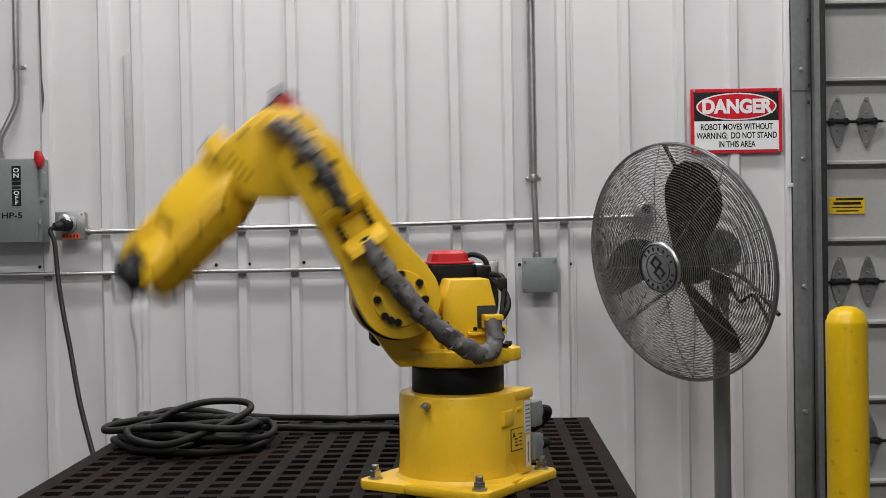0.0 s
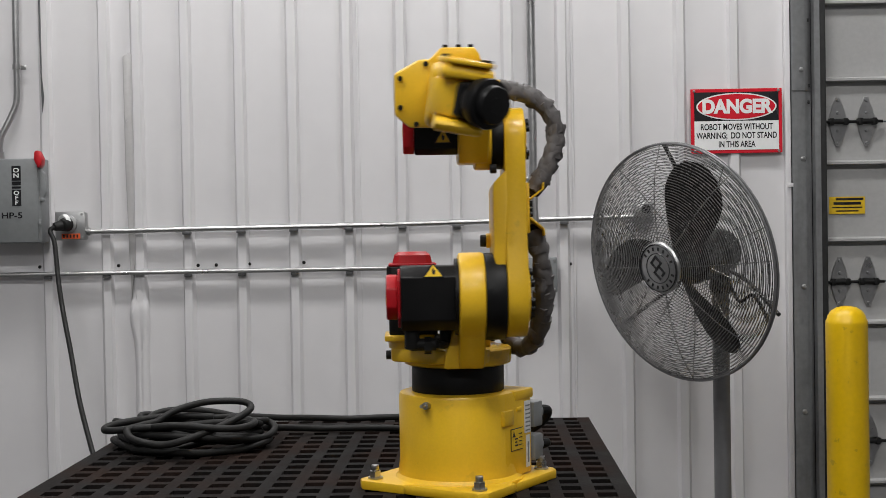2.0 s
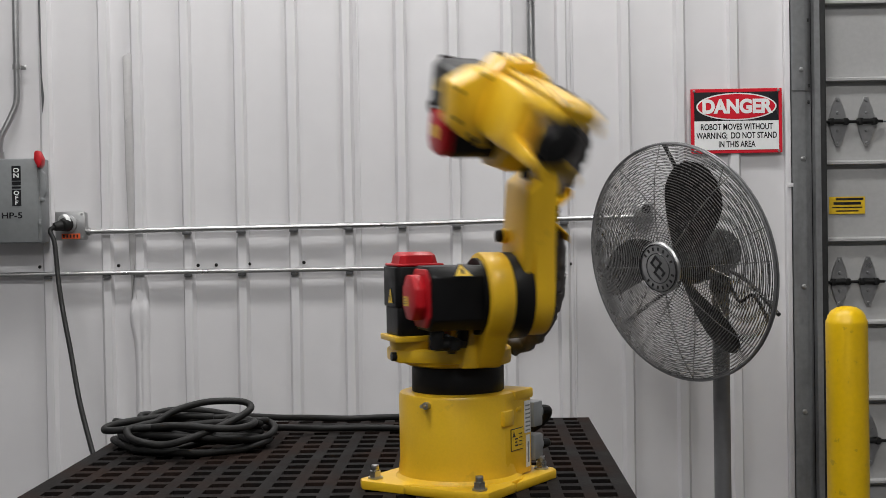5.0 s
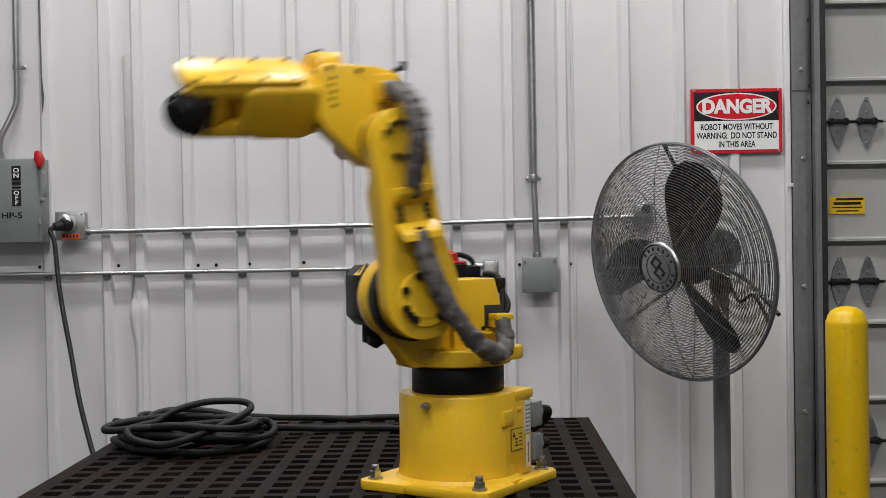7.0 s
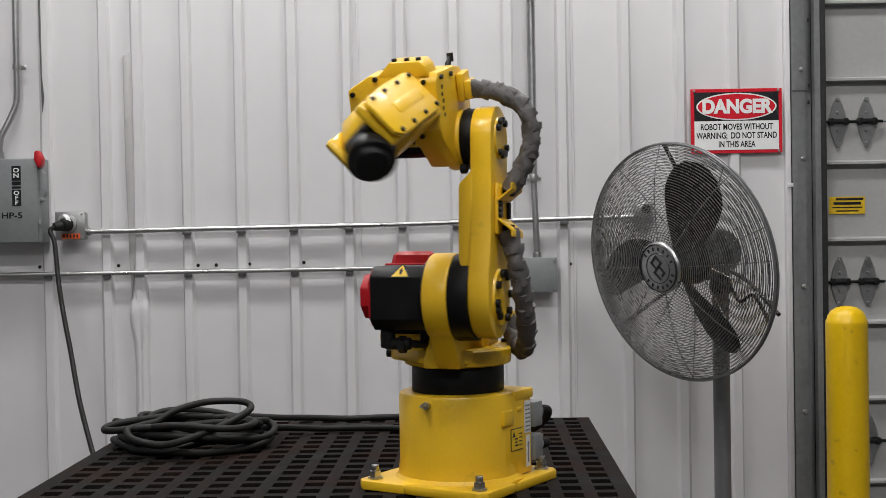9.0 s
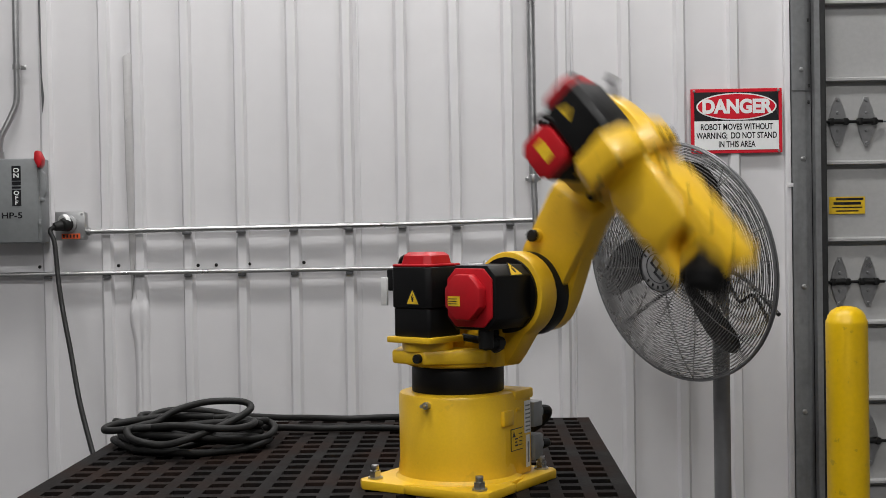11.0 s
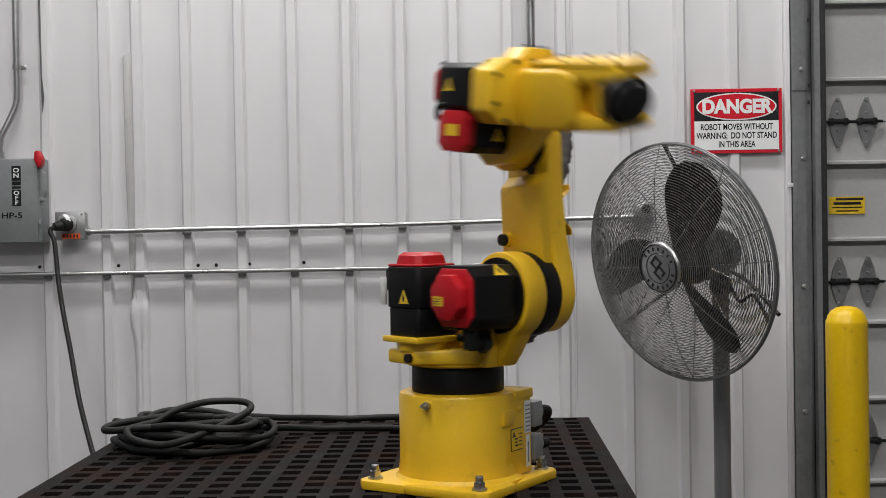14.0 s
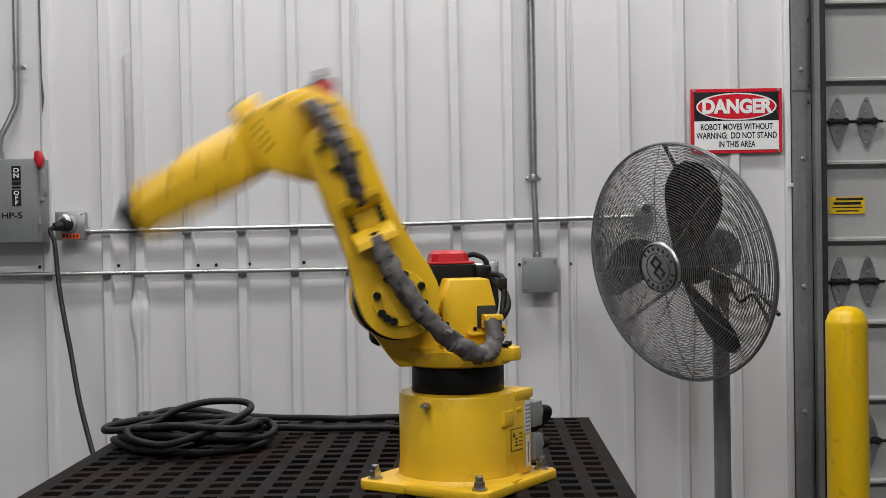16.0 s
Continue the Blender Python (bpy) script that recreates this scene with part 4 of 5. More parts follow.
def turntable():
    t = new("turntable")
    t.parent = robot
    bm = bmesh.new()
    lathe(bm, [(0.108, 0.2625), (0.116, 0.266), (0.118, 0.275), (0.118, 0.296), (0.114, 0.300), (0.05, 0.3005)], 56)
    prism(bm, [(-0.126, 0.01), (-0.126, 0.072), (-0.104, 0.09), (0.06, 0.09), (0.12, 0.05), (0.12, -0.05), (0.03, -0.145), (-0.06, -0.145), (-0.10, -0.08)], "z", 0.272, 0.302, 0.006)
    part("platform", bm, YELLOW, t)
    # shoulder casting: barrel on a leaning neck
    bm = bmesh.new()
    ang = circle(A1, D1, 0.092, -62, 190, 22)
    pts = ang + [(0.035, 0.345), (0.0, 0.300), (0.0, 0.264), (0.136, 0.264), (0.154, 0.285)]
    prism(bm, pts, "y", -0.003, 0.051, 0.006)
    prism(bm, [(0.020, 0.264), (0.020, 0.385), (-0.004, 0.378), (-0.030, 0.300), (-0.036, 0.264)], "x", 0.012, 0.136, 0.006)
    part("shoulder_casting", bm, YELLOW, t)
    bm = bmesh.new()
    cyl(bm, (A1, -0.010, D1), (A1, -0.0035, D1), 0.080, n=40)
    cyl(bm, (A1, 0.051, D1), (A1, 0.0935, D1), 0.0905, n=48, bevel=0.002)
    part("shoulder_ring", bm, BLACK, t, "black shoulder joint ring")
    bolts(t, [(A1 + 0.072 * math.cos(radians(a)), -0.0035, D1 + 0.072 * math.sin(radians(a))) for a in (70, 110, 150, 200)], OUT_R, size=0.7)
    # side cover behind the upper arm
    bm = bmesh.new()
    prism(bm, [(-0.088, 0.300), (0.045, 0.300), (0.045, 0.400), (0.026, 0.449), (-0.058, 0.449), (-0.070, 0.40)], "y", -0.03, 0.070, 0.003)
    part("side_cover", bm, YELLOW, t)
    # notch in the cover: its dark inside is a black block, nothing is cut
    bm = bmesh.new()
    box(bm, (-0.073, 0.045, 0.343), (-0.030, 0.0725, 0.392), 0.002)
    part("cover_notch_shade", bm, SEAL, t)
    bm = bmesh.new()
    box(bm, (-0.078, 0.072, 0.362), (-0.038, 0.114, 0.374), 0.002)
    box(bm, (-0.042, 0.072, 0.345), (-0.038, 0.100, 0.362), 0.0015)
    box(bm, (-0.042, 0.072, 0.330), (-0.006, 0.086, 0.337), 0.0015)
    box(bm, (-0.094, 0.060, 0.330), (-0.074, 0.074, 0.348), 0.0015)
    part("cable_bracket", bm, YELLOW, t, "bent yellow cable bracket")
    bolts(t, [(0.036, 0.0705, 0.355), (-0.024, 0.0735, 0.343), (-0.084, 0.0745, 0.340)], OUT_L, size=0.6)
    bolts(t, [(-0.088, 0.082, 0.3025), (-0.100, 0.055, 0.3025), (-0.108, 0.03, 0.3025)], FLAT)
    bolts(t, [(0.02, -0.1455, 0.286)], OUT_R, size=1.3)
    bolts(t, [(-0.03 + 0.02 * k, 0.0915, 0.283) for k in (0, 2)], OUT_L, size=0.7)
    lettering("letters", "J1", 0.022, BOLT_BLACK, t, pose(-0.012, 0.0908, 0.283, 90, 0, 180))
    bm = bmesh.new()
    box(bm, (0.024, 0.0902, 0.2815), (0.038, 0.0908, 0.2845))
    box(bm, (-0.062, 0.0902, 0.2815), (-0.048, 0.0908, 0.2845))
    box(bm, (-0.0565, 0.0902, 0.276), (-0.0535, 0.0908, 0.290))
    part("print", bm, BOLT_BLACK, t)
    # swivel motor, upright
    mx, my = 0.0, -0.096
    bm = bmesh.new()
    box(bm, (mx - 0.062, my - 0.062, 0.318), (mx + 0.062, my + 0.055, 0.331), 0.003)
    cyl(bm, (mx, my, 0.300), (mx, my, 0.318), 0.054, 0.056, 32)
    part("motor_flange", bm, YELLOW, t)
    bm = bmesh.new()
    motor_box(bm, (mx - 0.052, my - 0.052, 0.331), (mx + 0.052, my + 0.052, 0.392), 0.006, "z")
    motor_box(bm, (mx - 0.056, my - 0.056, 0.392), (mx + 0.056, my + 0.056, 0.478), 0.010, "z")
    box(bm, (mx - 0.092, my - 0.03, 0.425), (mx - 0.055, my + 0.045, 0.474), 0.006)
    part("motor", bm, BLACK, t, "black servo motor")
    bm = bmesh.new()
    box(bm, (mx - 0.052, my - 0.052, 0.4785), (mx + 0.052, my + 0.052, 0.4845), 0.003)
    for lo, hi, k0, k1 in ((0.4845, 0.502, 0.043, 0.039), (0.502, 0.509, 0.039, 0.031)):
        a = [bm.verts.new((mx + sx * k0, my + sy * k0, lo)) for sx, sy in OCT]
        b = [bm.verts.new((mx + sx * k1, my + sy * k1, hi)) for sx, sy in OCT]
        bm.faces.new(a)
        bm.faces.new(b)
        for i in range(8):
            bm.faces.new((a[i], a[(i + 1) % 8], b[(i + 1) % 8], b[i]))
    part("motor_cap", bm, RED, t, "red plastic encoder cap")
    triangle_label(t, pose(mx + 0.012, my - 0.0565, 0.415, 90, 0, 0))
    bm = bmesh.new()
    tube(bm, smooth_path([(mx - 0.042, my + 0.0, 0.495), (mx - 0.062, my, 0.498), (mx - 0.085, my + 0.01, 0.485), (mx - 0.092, my + 0.015, 0.45)], 6), 0.006, 8)
    tube(bm, smooth_path([(mx - 0.085, my + 0.02, 0.46), (mx - 0.097, my + 0.03, 0.44), (mx - 0.094, my + 0.035, 0.40), (mx - 0.088, my + 0.04, 0.36), (mx - 0.07, my + 0.05, 0.33)], 6), 0.006, 8)
    tube(bm, smooth_path([(mx - 0.085, my + 0.05, 0.45), (mx - 0.096, my + 0.06, 0.42), (mx - 0.094, my + 0.07, 0.38), (mx - 0.08, my + 0.08, 0.34)], 6), 0.005, 8)
    box(bm, (mx - 0.10, my + 0.0, 0.40), (mx - 0.084, my + 0.03, 0.43), 0.003)
    pieces("motor_lead", bm, RUBBER, t, "black motor cables")
    bm = bmesh.new()
    box(bm, (mx - 0.102, my - 0.036, 0.395), (mx - 0.085, my - 0.030, 0.455), 0.001)
    part("cable_tag", bm, LABEL_WHITE, t, "white plastic cable tag")
    for path in ([(-0.086, -0.03, 0.455), (-0.100, 0.0, 0.452), (-0.103, 0.02, 0.43), (-0.098, 0.03, 0.40), (-0.092, 0.04, 0.37)],
                 [(-0.088, -0.02, 0.44), (-0.104, 0.01, 0.42), (-0.108, 0.035, 0.395), (-0.100, 0.045, 0.375), (-0.090, 0.04, 0.36)]):
        bm = bmesh.new()
        tube(bm, smooth_path(path, 6), 0.0065, 8)
        part("motor_lead", bm, RUBBER, t, "black motor cables")
    bm = bmesh.new()
    box(bm, (-0.108, 0.0, 0.425), (-0.092, 0.03, 0.448), 0.003)
    part("plug", bm, RUBBER, t)
    # shoulder motor, across
    bm = bmesh.new()
    motor_box(bm, (A1 - 0.066, -0.122, D1 - 0.066), (A1 + 0.066, -0.004, D1 + 0.066), 0.022, "y")
    part("motor", bm, BLACK, t, "black servo motor")
    bm = bmesh.new()
    r1 = [(A1 + 0.050 * math.cos(radians(22.5 + 45 * k)), D1 + 0.002 + 0.050 * math.sin(radians(22.5 + 45 * k))) for k in range(8)]
    motor_box(bm, (A1 - 0.060, -0.128, D1 - 0.060), (A1 + 0.060, -0.1225, D1 + 0.060), 0.022, "y")
    prism(bm, r1, "y", -0.152, -0.128, 0.004)
    part("motor_cap", bm, RED, t, "red plastic encoder cap")
    bm = bmesh.new()
    box(bm, (A1 - 0.036, -0.1530, D1 - 0.016), (A1 - 0.004, -0.1524, D1 + 0.004))
    part("cap_label", bm, LABEL_YELLOW, t, "small yellow type label")
    bm = bmesh.new()
    for k in range(3):
        box(bm, (A1 - 0.034, -0.1536, D1 - 0.012 + 0.005 * k), (A1 - 0.012, -0.1531, D1 - 0.0105 + 0.005 * k))
    part("print", bm, SIGN_BLACK, t)
    triangle_label(t, pose(A1 + 0.0555, -0.055, D1 + 0.0555) @ pose(0, 0, 0, 0, 45, 0) @ pose(0, 0, 0, 0, 0, 90), 0.022)
    bm = bmesh.new()
    cyl(bm, (A1 + 0.02, -0.10, D1 - 0.060), (A1 + 0.02, -0.10, D1 - 0.105), 0.016, n=16, bevel=0.003)
    cyl(bm, (A1 + 0.02, -0.105, D1 - 0.096), (A1 + 0.02, -0.05, D1 - 0.096), 0.013, n=16, bevel=0.003)
    cyl(bm, (A1 + 0.02, -0.075, D1 - 0.098), (A1 + 0.02, -0.060, D1 - 0.098), 0.018, n=6)
    cyl(bm, (A1 - 0.02, -0.03, D1 - 0.060), (A1 - 0.02, -0.03, D1 - 0.10), 0.013, n=14, bevel=0.003)
    tube(bm, smooth_path([(A1 + 0.02, -0.05, D1 - 0.096), (A1 - 0.01, -0.03, D1 - 0.100), (A1 - 0.05, -0.04, D1 - 0.095), (A1 - 0.09, -0.045, D1 - 0.09)], 6), 0.008, 8)
    pieces("motor_lead", bm, RUBBER, t, "black elbow connectors")
    return t


def upper_arm():
    u = new("upper_arm")
    u.parent = robot
    S = -0.012
    bm = bmesh.new()
    # outer plate-like casting with a big lower and a small upper eye
    pts = circle(0, 0, 0.085, 180, 360, 16) + [(0.083, 0.035), (0.067, 0.12), (0.0635, 0.20), (0.0645, 0.28)] + circle(0, A2, 0.066, 0, 180, 14) + [(-0.0645, 0.28), (-0.0635, 0.20), (-0.067, 0.12), (-0.083, 0.035)]
    prism(bm, pts, "y", 0.106 + S, 0.150 + S, 0.0035, 2)
    # the web between the eyes is thicker towards the inside, with sloping shoulders
    prism(bm, [(0.112 + S, 0.020), (0.106 + S, 0.028), (0.084 + S, 0.066), (0.081 + S, 0.080), (0.081 + S, 0.222), (0.084 + S, 0.232), (0.106 + S, 0.254), (0.112 + S, 0.258)], "x", -0.0642, 0.0642, 0.0035, 2)
    cyl(bm, (0, 0.148 + S, 0), (0, 0.1555 + S, 0), 0.060, 0.057, 40)
    cyl(bm, (0, 0.148 + S, A2), (0, 0.154 + S, A2), 0.044, 0.042, 36)
    cyl(bm, (-0.045, 0.060, 0.118), (-0.045, 0.095, 0.118), 0.016, n=18, bevel=0.003)
    cyl(bm, (0.04, 0.070, 0.085), (0.04, 0.085, 0.085), 0.014, n=18, bevel=0.003)
    part("arm_casting", bm, YELLOW, u)
    bm = bmesh.new()
    cyl(bm, (0, 0.1545 + S, 0), (0, 0.1570 + S, 0), 0.040, n=36)
    part("hub_cap", bm, YELLOW, u)
    bm = bmesh.new()
    cyl(bm, (-0.045, 0.048, 0.118), (-0.045, 0.0605, 0.118), 0.013, n=18, bevel=0.002)
    cyl(bm, (0.035, 0.066, 0.262), (0.035, 0.080, 0.262), 0.010, n=14, bevel=0.002)
    pieces("bump_stop", bm, RUBBER, u, "black rubber bump stop")
    bolts(u, [(0.050 * math.cos(radians(a)), 0.1555 + S, 0.0495 * math.sin(radians(a))) for a in (30, 78, 98, 122, 172, 215, 238, 310, 328, 346)], OUT_L, size=1.1)
    bolts(u, [(0.036 * math.cos(radians(a)), 0.154 + S, A2 + 0.036 * math.sin(radians(a))) for a in (30, 60, 90, 120, 210, 240, 270, 300)], OUT_L, size=0.95)
    # cable clamp plate on the outer face
    bm = bmesh.new()
    box(bm, (-0.041, 0.1505 + S, 0.128), (0.041, 0.158 + S, 0.232), 0.002)
    for z0, z1 in ((0.160, 0.122), (0.196, 0.232)):
        prism(bm, [(0.158 + S, z0), (0.161 + S, z0), (0.188 + S, z0 + (z1 - z0) * 0.62), (0.189 + S, z1), (0.186 + S, z1), (0.185 + S, z0 + (z1 - z0) * 0.66), (0.158 + S, z0 + (z1 - z0) * 0.1)], "x", -0.044, 0.044, 0.001, 1)
    part("clamp_plate", bm, YELLOW, u, "yellow bolted cable clamp plate")
    bolts(u, [(x, 0.158 + S, z) for x in (-0.032, 0.032) for z in (0.167, 0.178, 0.189)], OUT_L, size=0.85)
    for z in (0.136, 0.218):
        bm = bmesh.new()
        cyl(bm, (0, 0.170 + S, z - 0.012), (0, 0.170 + S, z + 0.012), 0.0125, n=18, bevel=0.002)
        part("grommet", bm, RUBBER, u, "black rubber hose grommet")
    return u


def elbow():
    e = new("elbow_housing")
    e.parent = robot
    bm = bmesh.new()
    side = [(-0.078, 0.060), (-0.070, 0.100), (-0.030, 0.148), (0.010, 0.158), (0.122, 0.166), (0.138, 0.152), (0.142, 0.055), (0.128, 0.030), (0.05, -0.045), (-0.02, -0.055), (-0.055, -0.030)]
    prism(bm, side, "y", 0.000, 0.062, 0.006)
    front = [(-0.128, 0.060), (-0.098, 0.034), (0.030, 0.034), (0.045, 0.060), (0.050, 0.150), (0.015, 0.168), (-0.078, 0.168), (-0.128, 0.140)]
    prism(bm, front, "x", 0.072, 0.134, 0.006)
    prism(bm, [(-0.068, 0.160), (0.046, 0.160), (0.040, 0.180), (0.030, 0.191), (-0.034, 0.191), (-0.050, 0.174)], "x", 0.076, 0.134, 0.003)
    cyl(bm, (0, 0.035, 0), (0, 0.070, 0), 0.064, n=40, bevel=0.004)
    part("casting", bm, YELLOW, e)
    bm = bmesh.new()
    cyl(bm, (0, 0.070, 0), (0, 0.095, 0), 0.0625, n=40, bevel=0.002)
    part("elbow_ring", bm, BLACK, e, "black elbow joint ring")
    bm = bmesh.new()
    motor_box(bm, (-0.048, -0.088, -0.028), (0.048, 0.034, 0.0555), 0.014, "y")
    part("motor", bm, BLACK, e, "black servo motor")
    bm = bmesh.new()
    motor_box(bm, (-0.046, -0.112, -0.026), (0.046, -0.0885, 0.058), 0.016, "y")
    part("motor_cap", bm, RED, e, "red plastic encoder cap")
    bm = bmesh.new()
    box(bm, (-0.022, -0.1132, 0.006), (0.020, -0.1125, 0.030))
    part("cap_label", bm, LABEL_YELLOW, e, "small yellow type label")
    triangle_label(e, pose(0.0485, -0.03, 0.012) @ pose(0, 0, 0, 0, 90, 0) @ pose(0, 0, 0, 0, 0, 90), 0.018)
    # roll motor set into the back of the housing
    bm = bmesh.new()
    motor_box(bm, (-0.056, -0.110, 0.056), (0.0715, -0.006, 0.156), 0.012, "x")
    part("motor", bm, BLACK, e, "black servo motor")
    bm = bmesh.new()
    motor_box(bm, (-0.080, -0.102, 0.064), (-0.0565, -0.014, 0.150), 0.016, "x")
    part("motor_cap", bm, RED, e, "red plastic encoder cap")
    triangle_label(e, pose(-0.02, -0.1105, 0.110) @ pose(0, 0, 0, 90, 0, 0), 0.018)
    bm = bmesh.new()
    tube(bm, smooth_path([(-0.075, -0.02, 0.12), (-0.088, -0.03, 0.13), (-0.086, -0.05, 0.145), (-0.07, -0.09, 0.155)], 6), 0.005, 8)
    tube(bm, smooth_path([(-0.03, -0.09, 0.05), (-0.06, -0.10, 0.04), (-0.05, -0.11, 0.065), (-0.02, -0.1, 0.07)], 6), 0.006, 8)
    cyl(bm, (-0.05, -0.09, 0.045), (-0.02, -0.09, 0.045), 0.012, n=12)
    pieces("motor_lead", bm, RUBBER, e, "black motor cables")
    # fitting that sticks up at the back
    bm = bmesh.new()
    cyl(bm, (-0.030, 0.030, 0.130), (-0.050, 0.030, 0.152), 0.0065, n=12)
    cyl(bm, (-0.048, 0.030, 0.150), (-0.064, 0.030, 0.160), 0.0055, n=12)
    cyl(bm, (-0.066, 0.030, 0.152), (-0.068, 0.030, 0.170), 0.007, n=10)
    part("air_fitting", bm, BOLT_BLACK, e, "black elbow air fitting")
    # hose socket on the outer face
    bm = bmesh.new()
    box(bm, (-0.035, 0.0625, 0.082), (0.015, 0.078, 0.140), 0.003)
    box(bm, (-0.026, 0.078, 0.086), (0.014, 0.092, 0.124), 0.003)
    part("hose_bracket", bm, YELLOW, e)
    bolts(e, [(-0.02, 0.0785, 0.09), (0.008, 0.0785, 0.09), (0.05, 0.0625, 0.148), (0.115, 0.0625, 0.155), (-0.05, 0.0625, 0.09), (-0.048, 0.0625, 0.05)], OUT_L, size=0.7)
    bolts(e, [(0.1342, y, z) for y, z in ((-0.116, 0.075), (-0.116, 0.132), (-0.065, 0.160), (-0.02, 0.160), (0.035, 0.150), (-0.085, 0.042), (0.02, 0.042))], OUT_F, size=0.7)
    bolts(e, [(x, y, 0.1910) for x in (0.120,) for y in (-0.026, 0.0, 0.024)], FLAT, size=0.7)
    bm = bmesh.new()
    for k, z in enumerate((0.078, 0.092, 0.106, 0.120, 0.134)):
        cyl(bm, (0.108 + 0.004 * (k % 2), 0.0622, z), (0.108 + 0.004 * (k % 2), 0.0630, z), 0.0045, n=10)
    part("print", bm, BOLT_BLACK, e)
    return e


def forearm():
    """The rolling forearm: a short tapered trunk that ends in a fork, its axis along x."""
    f = new("forearm")
    f.parent = robot
    bm = bmesh.new()
    prism(bm, [(0.125, -0.046), (0.150, -0.058), (0.272, -0.058), (0.294, -0.046), (0.294, 0.046), (0.262, 0.064), (0.160, 0.066), (0.125, 0.050)], "y", -0.056, 0.056, 0.018, 3)
    # long fork leg with the belt cover, and the short one
    prism(bm, [(0.160, -0.050), (0.172, -0.062), (0.392, -0.060), (0.412, -0.054), (0.412, -0.036), (0.312, -0.029), (0.270, -0.012)], "y", -0.047, 0.047, 0.007)
    prism(bm, [(0.264, 0.012), (0.308, 0.034), (0.396, 0.037), (0.408, 0.048), (0.392, 0.062), (0.235, 0.066)], "y", -0.044, 0.044, 0.008)
    part("fork", bm, YELLOW, f)
    bm = bmesh.new()
    prism(bm, [(0.180, -0.048), (0.392, -0.047), (0.416, -0.034), (0.416, 0.034), (0.392, 0.047), (0.180, 0.048), (0.164, 0.032), (0.164, -0.032)], "z", -0.0700, -0.0605, 0.003)
    box(bm, (0.20, -0.012, -0.0715), (0.34, 0.012, -0.0700), 0.0008)
    part("belt_cover", bm, YELLOW, f)
    bolts(f, [(x, y, -0.0700) for x in (0.185, 0.255, 0.325, 0.390) for y in (-0.038, 0.038)], pose(0, 0, 0, 180, 0, 0), size=0.6)
    return f


def wrist():
    """The tilting wrist: local x along the tool, the pivot along z."""
    w = new("wrist")
    w.parent = robot
    bm = bmesh.new()
    box(bm, (-0.046, -0.041, -0.034), (0.030, 0.041, 0.035), 0.010)
    part("wrist_block", bm, YELLOW, w)
    bm = bmesh.new()
    prism(bm, [(-0.040, -0.028), (-0.028, -0.032), (0.028, -0.032), (0.040, -0.028), (0.040, 0.028), (0.028, 0.034), (-0.028, 0.034), (-0.040, 0.028)], "x", 0.030, 0.050, 0.004)
    cyl(bm, (0.050, 0, 0), (0.085, 0, 0), 0.043, 0.046, 36, 0.006)
    cyl(bm, (0.085, 0, 0), (0.100, 0, 0), 0.036, 0.033, 32, 0.003)
    part("tool_flange", bm, BLACK, w, "black round tool flange")
    bm = bmesh.new()
    cyl(bm, (0.100, 0, 0), (0.1008, 0, 0), 0.014, n=20)
    part("flange_bore", bm, BLACK, w)
    return w


base()
TURN, UPPER, ELBOW, FORE, WRIST = turntable(), upper_arm(), elbow(), forearm(), wrist()


def sleeve_piece(seed, r=0.0185, length=0.036):
    """One crumpled length of fabric sleeve along local x."""
    rnd = random.Random(seed)
    bm = bmesh.new()
    n, rings = 16, 9
    grid = []
    folds = [(rnd.uniform(0, 6.28), rnd.uniform(-2.5, 2.5), rnd.choice((2, 3, 4))) for _ in range(3)]
    for i in range(rings):
        u = i / (rings - 1)
        ring = []
        for k in range(n):
            a = 2 * math.pi * k / n
            crease = sum(0.085 * math.sin(m * a + p + q * 3 * u) for p, q, m in folds)
            rr = r * (1 + crease + rnd.uniform(-0.04, 0.04) + 0.04 * math.sin(9 * u + folds[0][0]))
            ring.append(bm.verts.new(((u - 0.5) * length * 1.45 + rnd.uniform(-0.0012, 0.0012), rr * math.cos(a), rr * math.sin(a))))
        grid.append(ring)
    for a, b in zip(grid, grid[1:]):
        for k in range(n):
            bm.faces.new((a[k], a[(k + 1) % n], b[(k + 1) % n], b[k]))
    bm.faces.new(grid[0])
    bm.faces.new(grid[-1])
    return bm


LOWER_HOSE = [part("cable_sleeve", sleeve_piece(20 + k, 0.0195, 0.034), SLEEVE, robot, "wrinkled grey fabric cable sleeve", smooth=50) for k in range(13)]
UPPER_HOSE = [part("cable_sleeve", sleeve_piece(50 + k, 0.0180, 0.031), SLEEVE, robot, "wrinkled grey fabric cable sleeve", smooth=50) for k in range(11)]


# ---- the robot's program: one cycle of its joints, repeated ----
CYCLE, STEP = 3.2125, 0.1     # seconds; the joints every tenth of a second, in degrees
SWIVEL = [190.9, 190.7, 190.7, 190.9, 191.1, 198.3, 210.4, 222.9, 245.8, 266.0, 286.7, 303.3, 312.6, 318.5, 317.5, 316.4, 307.9, 295.8, 286.8, 278.8, 271.8, 269.6, 265.3, 261.7, 257.9, 254.8, 251.1, 245.8, 237.2, 223.1, 200.5, 191.5]
SHOULDER = [31.5, 46.4, 50.9, 40.6, 25.4, 14.0, 6.7, -1.6, -2.7, -7.1, -8.3, -6.2, 2.5, 22.3, 36.7, 46.4, 44.7, 33.3, 9.5, -1.0, -3.5, -2.5, -2.5, -2.0, -0.6, -0.6, -3.6, -6.0, -9.2, -7.1, 4.2, 15.6]
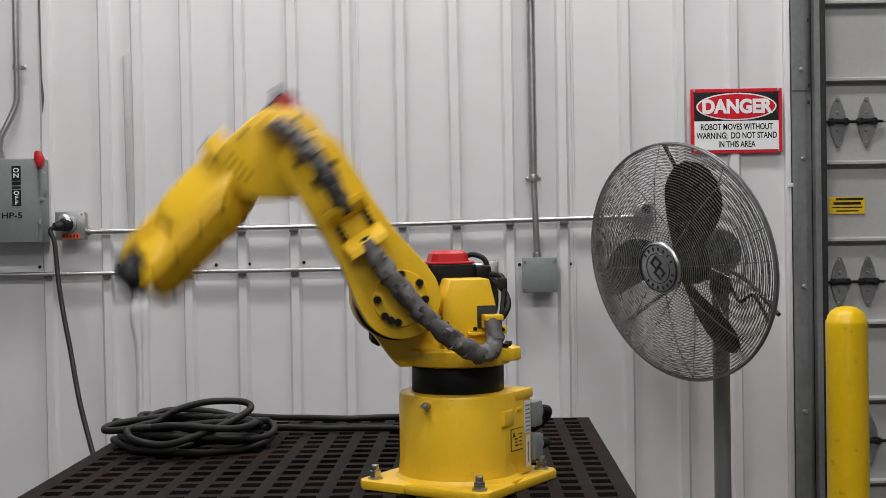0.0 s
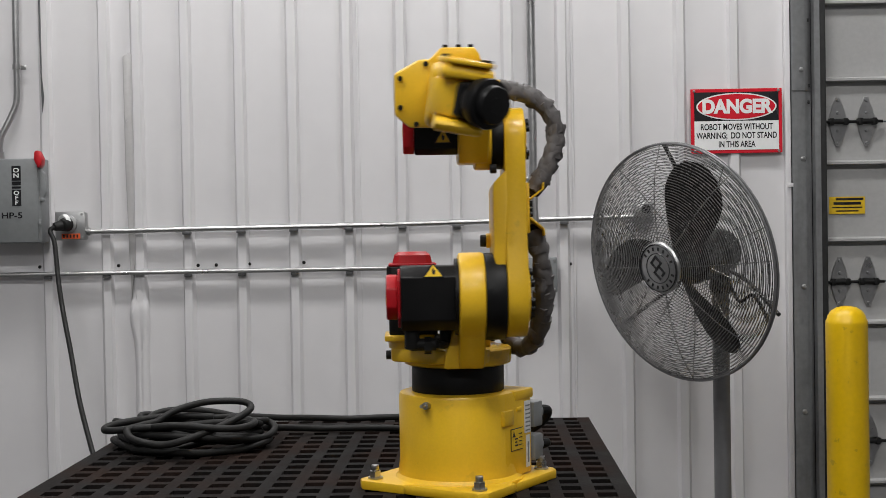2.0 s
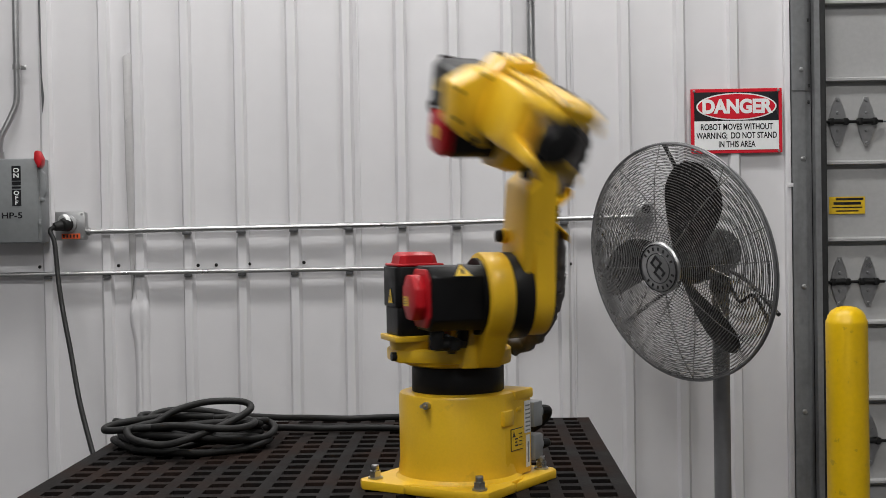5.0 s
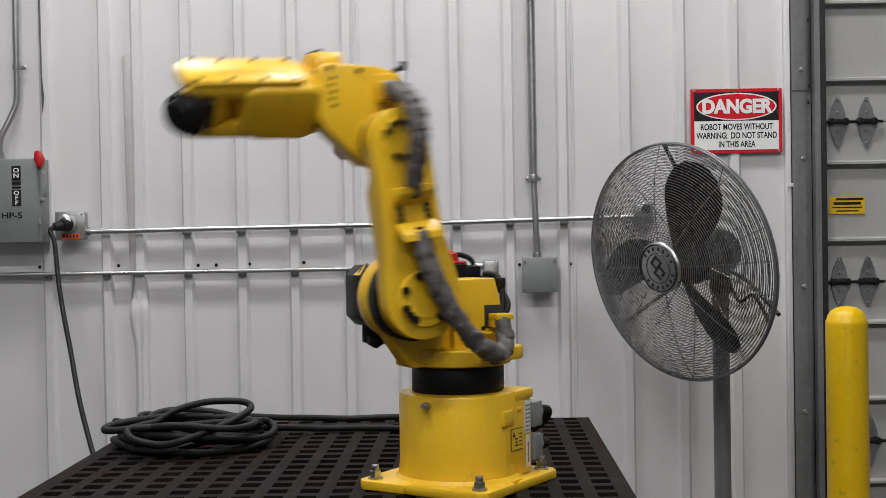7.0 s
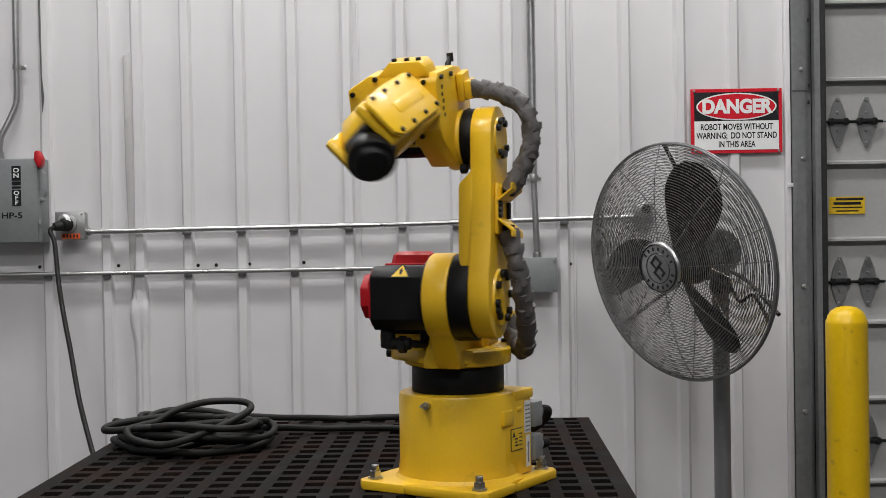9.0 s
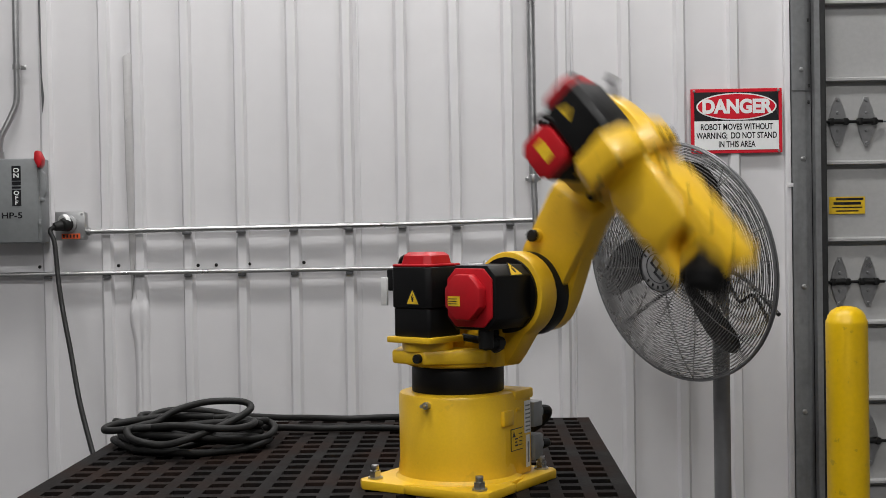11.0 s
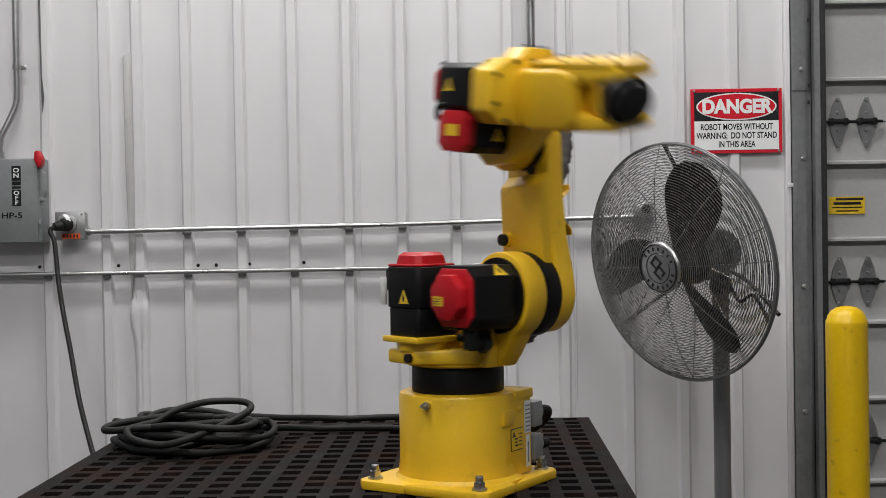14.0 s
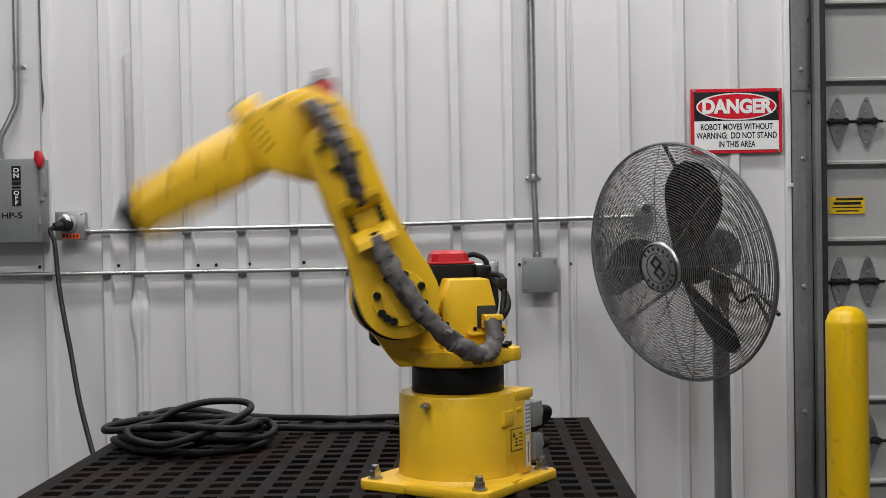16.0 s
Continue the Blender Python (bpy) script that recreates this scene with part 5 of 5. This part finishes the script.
ELBOW_TILT = [45.7, 60.7, 66.1, 51.5, 23.5, 8.3, 1.8, 0.7, 3.8, 3.3, 1.0, 2.8, 12.6, 34.0, 56.9, 74.7, 63.6, 36.7, 16.9, 9.6, 8.0, 8.8, 9.4, 10.5, 14.3, 17.1, 17.4, 11.4, 5.0, 3.6, 4.3, 17.6]
ROLL = [-315, -338, -342, -315, -265, -218, -218, -220, -206, -186, -170, -167, -171, -176, -178, -181, -184, -191, -196, -199, -190, -183, -189, -230, -264, -240, -227, -224, -222, -220, -214, -255]
WRIST_TILT = [11, 35, 26, 10, -17, -38, -38, -29, -15, 14, 39, 22, 38, 48, 53, 52, 50, 38, 17, 4, -36, -36, -24, -34, -45, -43, -24, -16, -10, -10, -38, -18]


def glide(values, t):
    """A smooth curve through the values of one cycle."""
    n = len(values)
    f = t % CYCLE
    knots = [k * STEP for k in range(n)] + [CYCLE]
    i = max(k for k in range(n) if knots[k] <= f)
    s = (f - knots[i]) / (knots[i + 1] - knots[i])
    p0, p1, p2, p3 = (values[(i + k) % n] for k in (-1, 0, 1, 2))
    return 0.5 * (2 * p1 + (p2 - p0) * s + (2 * p0 - 5 * p1 + 4 * p2 - p3) * s * s + (3 * p1 - p0 - 3 * p2 + p3) * s ** 3)


def joints(t):
    return [glide(q, t) for q in (SWIVEL, SHOULDER, ELBOW_TILT, ROLL, WRIST_TILT)]


def chain(t):
    """The poses of the five moving links, in the robot's space."""
    q1, q2, q3, q4, q5 = joints(t)
    m1 = pose(0, 0, 0, 0, 0, q1)
    m2 = m1 @ pose(A1, 0, D1, 0, q2, 0)
    m3 = m1 @ Matrix.Translation((m1.inverted() @ m2) @ Vector((0, 0, A2))) @ pose(0, 0, 0, 0, q3, 0)
    m4 = m3 @ pose(0, YF, A3, q4, 0, 0)
    m5 = m4 @ pose(TIP, 0, 0, 0, 0, q5)
    return m1, m2, m3, m4, m5


YF = -0.006   # the forearm's axis beside the swivel axis


def hose(p0, d0, p1, d1, n, pull, pull_in):
    """Poses of n pieces along a curve that leaves p0 along d0 and enters p1 along d1."""
    a, b, c, d = p0, p0 + d0 * pull, p1 - d1 * pull_in, p1
    pts = []
    for k in range(65):
        s = k / 64
        pts.append(a * (1 - s) ** 3 + 3 * b * s * (1 - s) ** 2 + 3 * c * s * s * (1 - s) + d * s ** 3)
    run = [0.0]
    for p, q in zip(pts, pts[1:]):
        run.append(run[-1] + (q - p).length)
    out = []
    for k in range(n):
        w = run[-1] * (k + 0.5) / n
        i = max(j for j in range(64) if run[j] <= w)
        f = (w - run[i]) / max(run[i + 1] - run[i], 1e-6)
        at = pts[i].lerp(pts[i + 1], f)
        way = (pts[min(i + 2, 64)] - pts[max(i - 1, 0)]).normalized()
        out.append((at, way))
    return out


def framed(at, way, side):
    y = (side - way * side.dot(way)).normalized()
    z = way.cross(y)
    m = Matrix((way, y, z)).transposed().to_4x4()
    m.translation = at
    return m


def motions():
    times = [k / 15 for k in range(241)]
    rows = [[] for _ in range(5)]
    low, high = [[] for _ in LOWER_HOSE], [[] for _ in UPPER_HOSE]
    for t in times:
        links = chain(t)
        for r, m in zip(rows, links):
            r.append((t, m))
        m1, m2, m3 = links[:3]
        side = m1.to_3x3() @ Vector((0, 1, 0))
        # from the cover's bracket, round below, up to the clamp plate on the upper arm
        p0, d0 = m1 @ Vector((-0.057, 0.098, 0.358)), (m1.to_3x3() @ Vector((-0.12, 0.30, -1))).normalized()
        p1, d1 = m2 @ Vector((0, 0.160, 0.128)), (m2.to_3x3() @ Vector((0, -0.25, 1))).normalized()
        for r, (at, way) in zip(low, hose(p0, d0, p1, d1, len(low), 0.15, 0.22)):
            r.append((t, framed(at, way, side)))
        p0, d0 = m2 @ Vector((0, 0.162, 0.226)), (m2.to_3x3() @ Vector((0, 0.75, 1))).normalized()
        p1, d1 = m3 @ Vector((-0.005, 0.090, 0.105)), (m3.to_3x3() @ Vector((0.1, -1, 0.12))).normalized()
        for r, (at, way) in zip(high, hose(p0, d0, p1, d1, len(high), 0.13, 0.13)):
            r.append((t, framed(at, way, side)))
    for ob, r in zip((TURN, UPPER, ELBOW, FORE, WRIST), rows):
        walk(ob, r)
    for ob, r in zip(LOWER_HOSE + UPPER_HOSE, low + high):
        walk(ob, r)


motions()
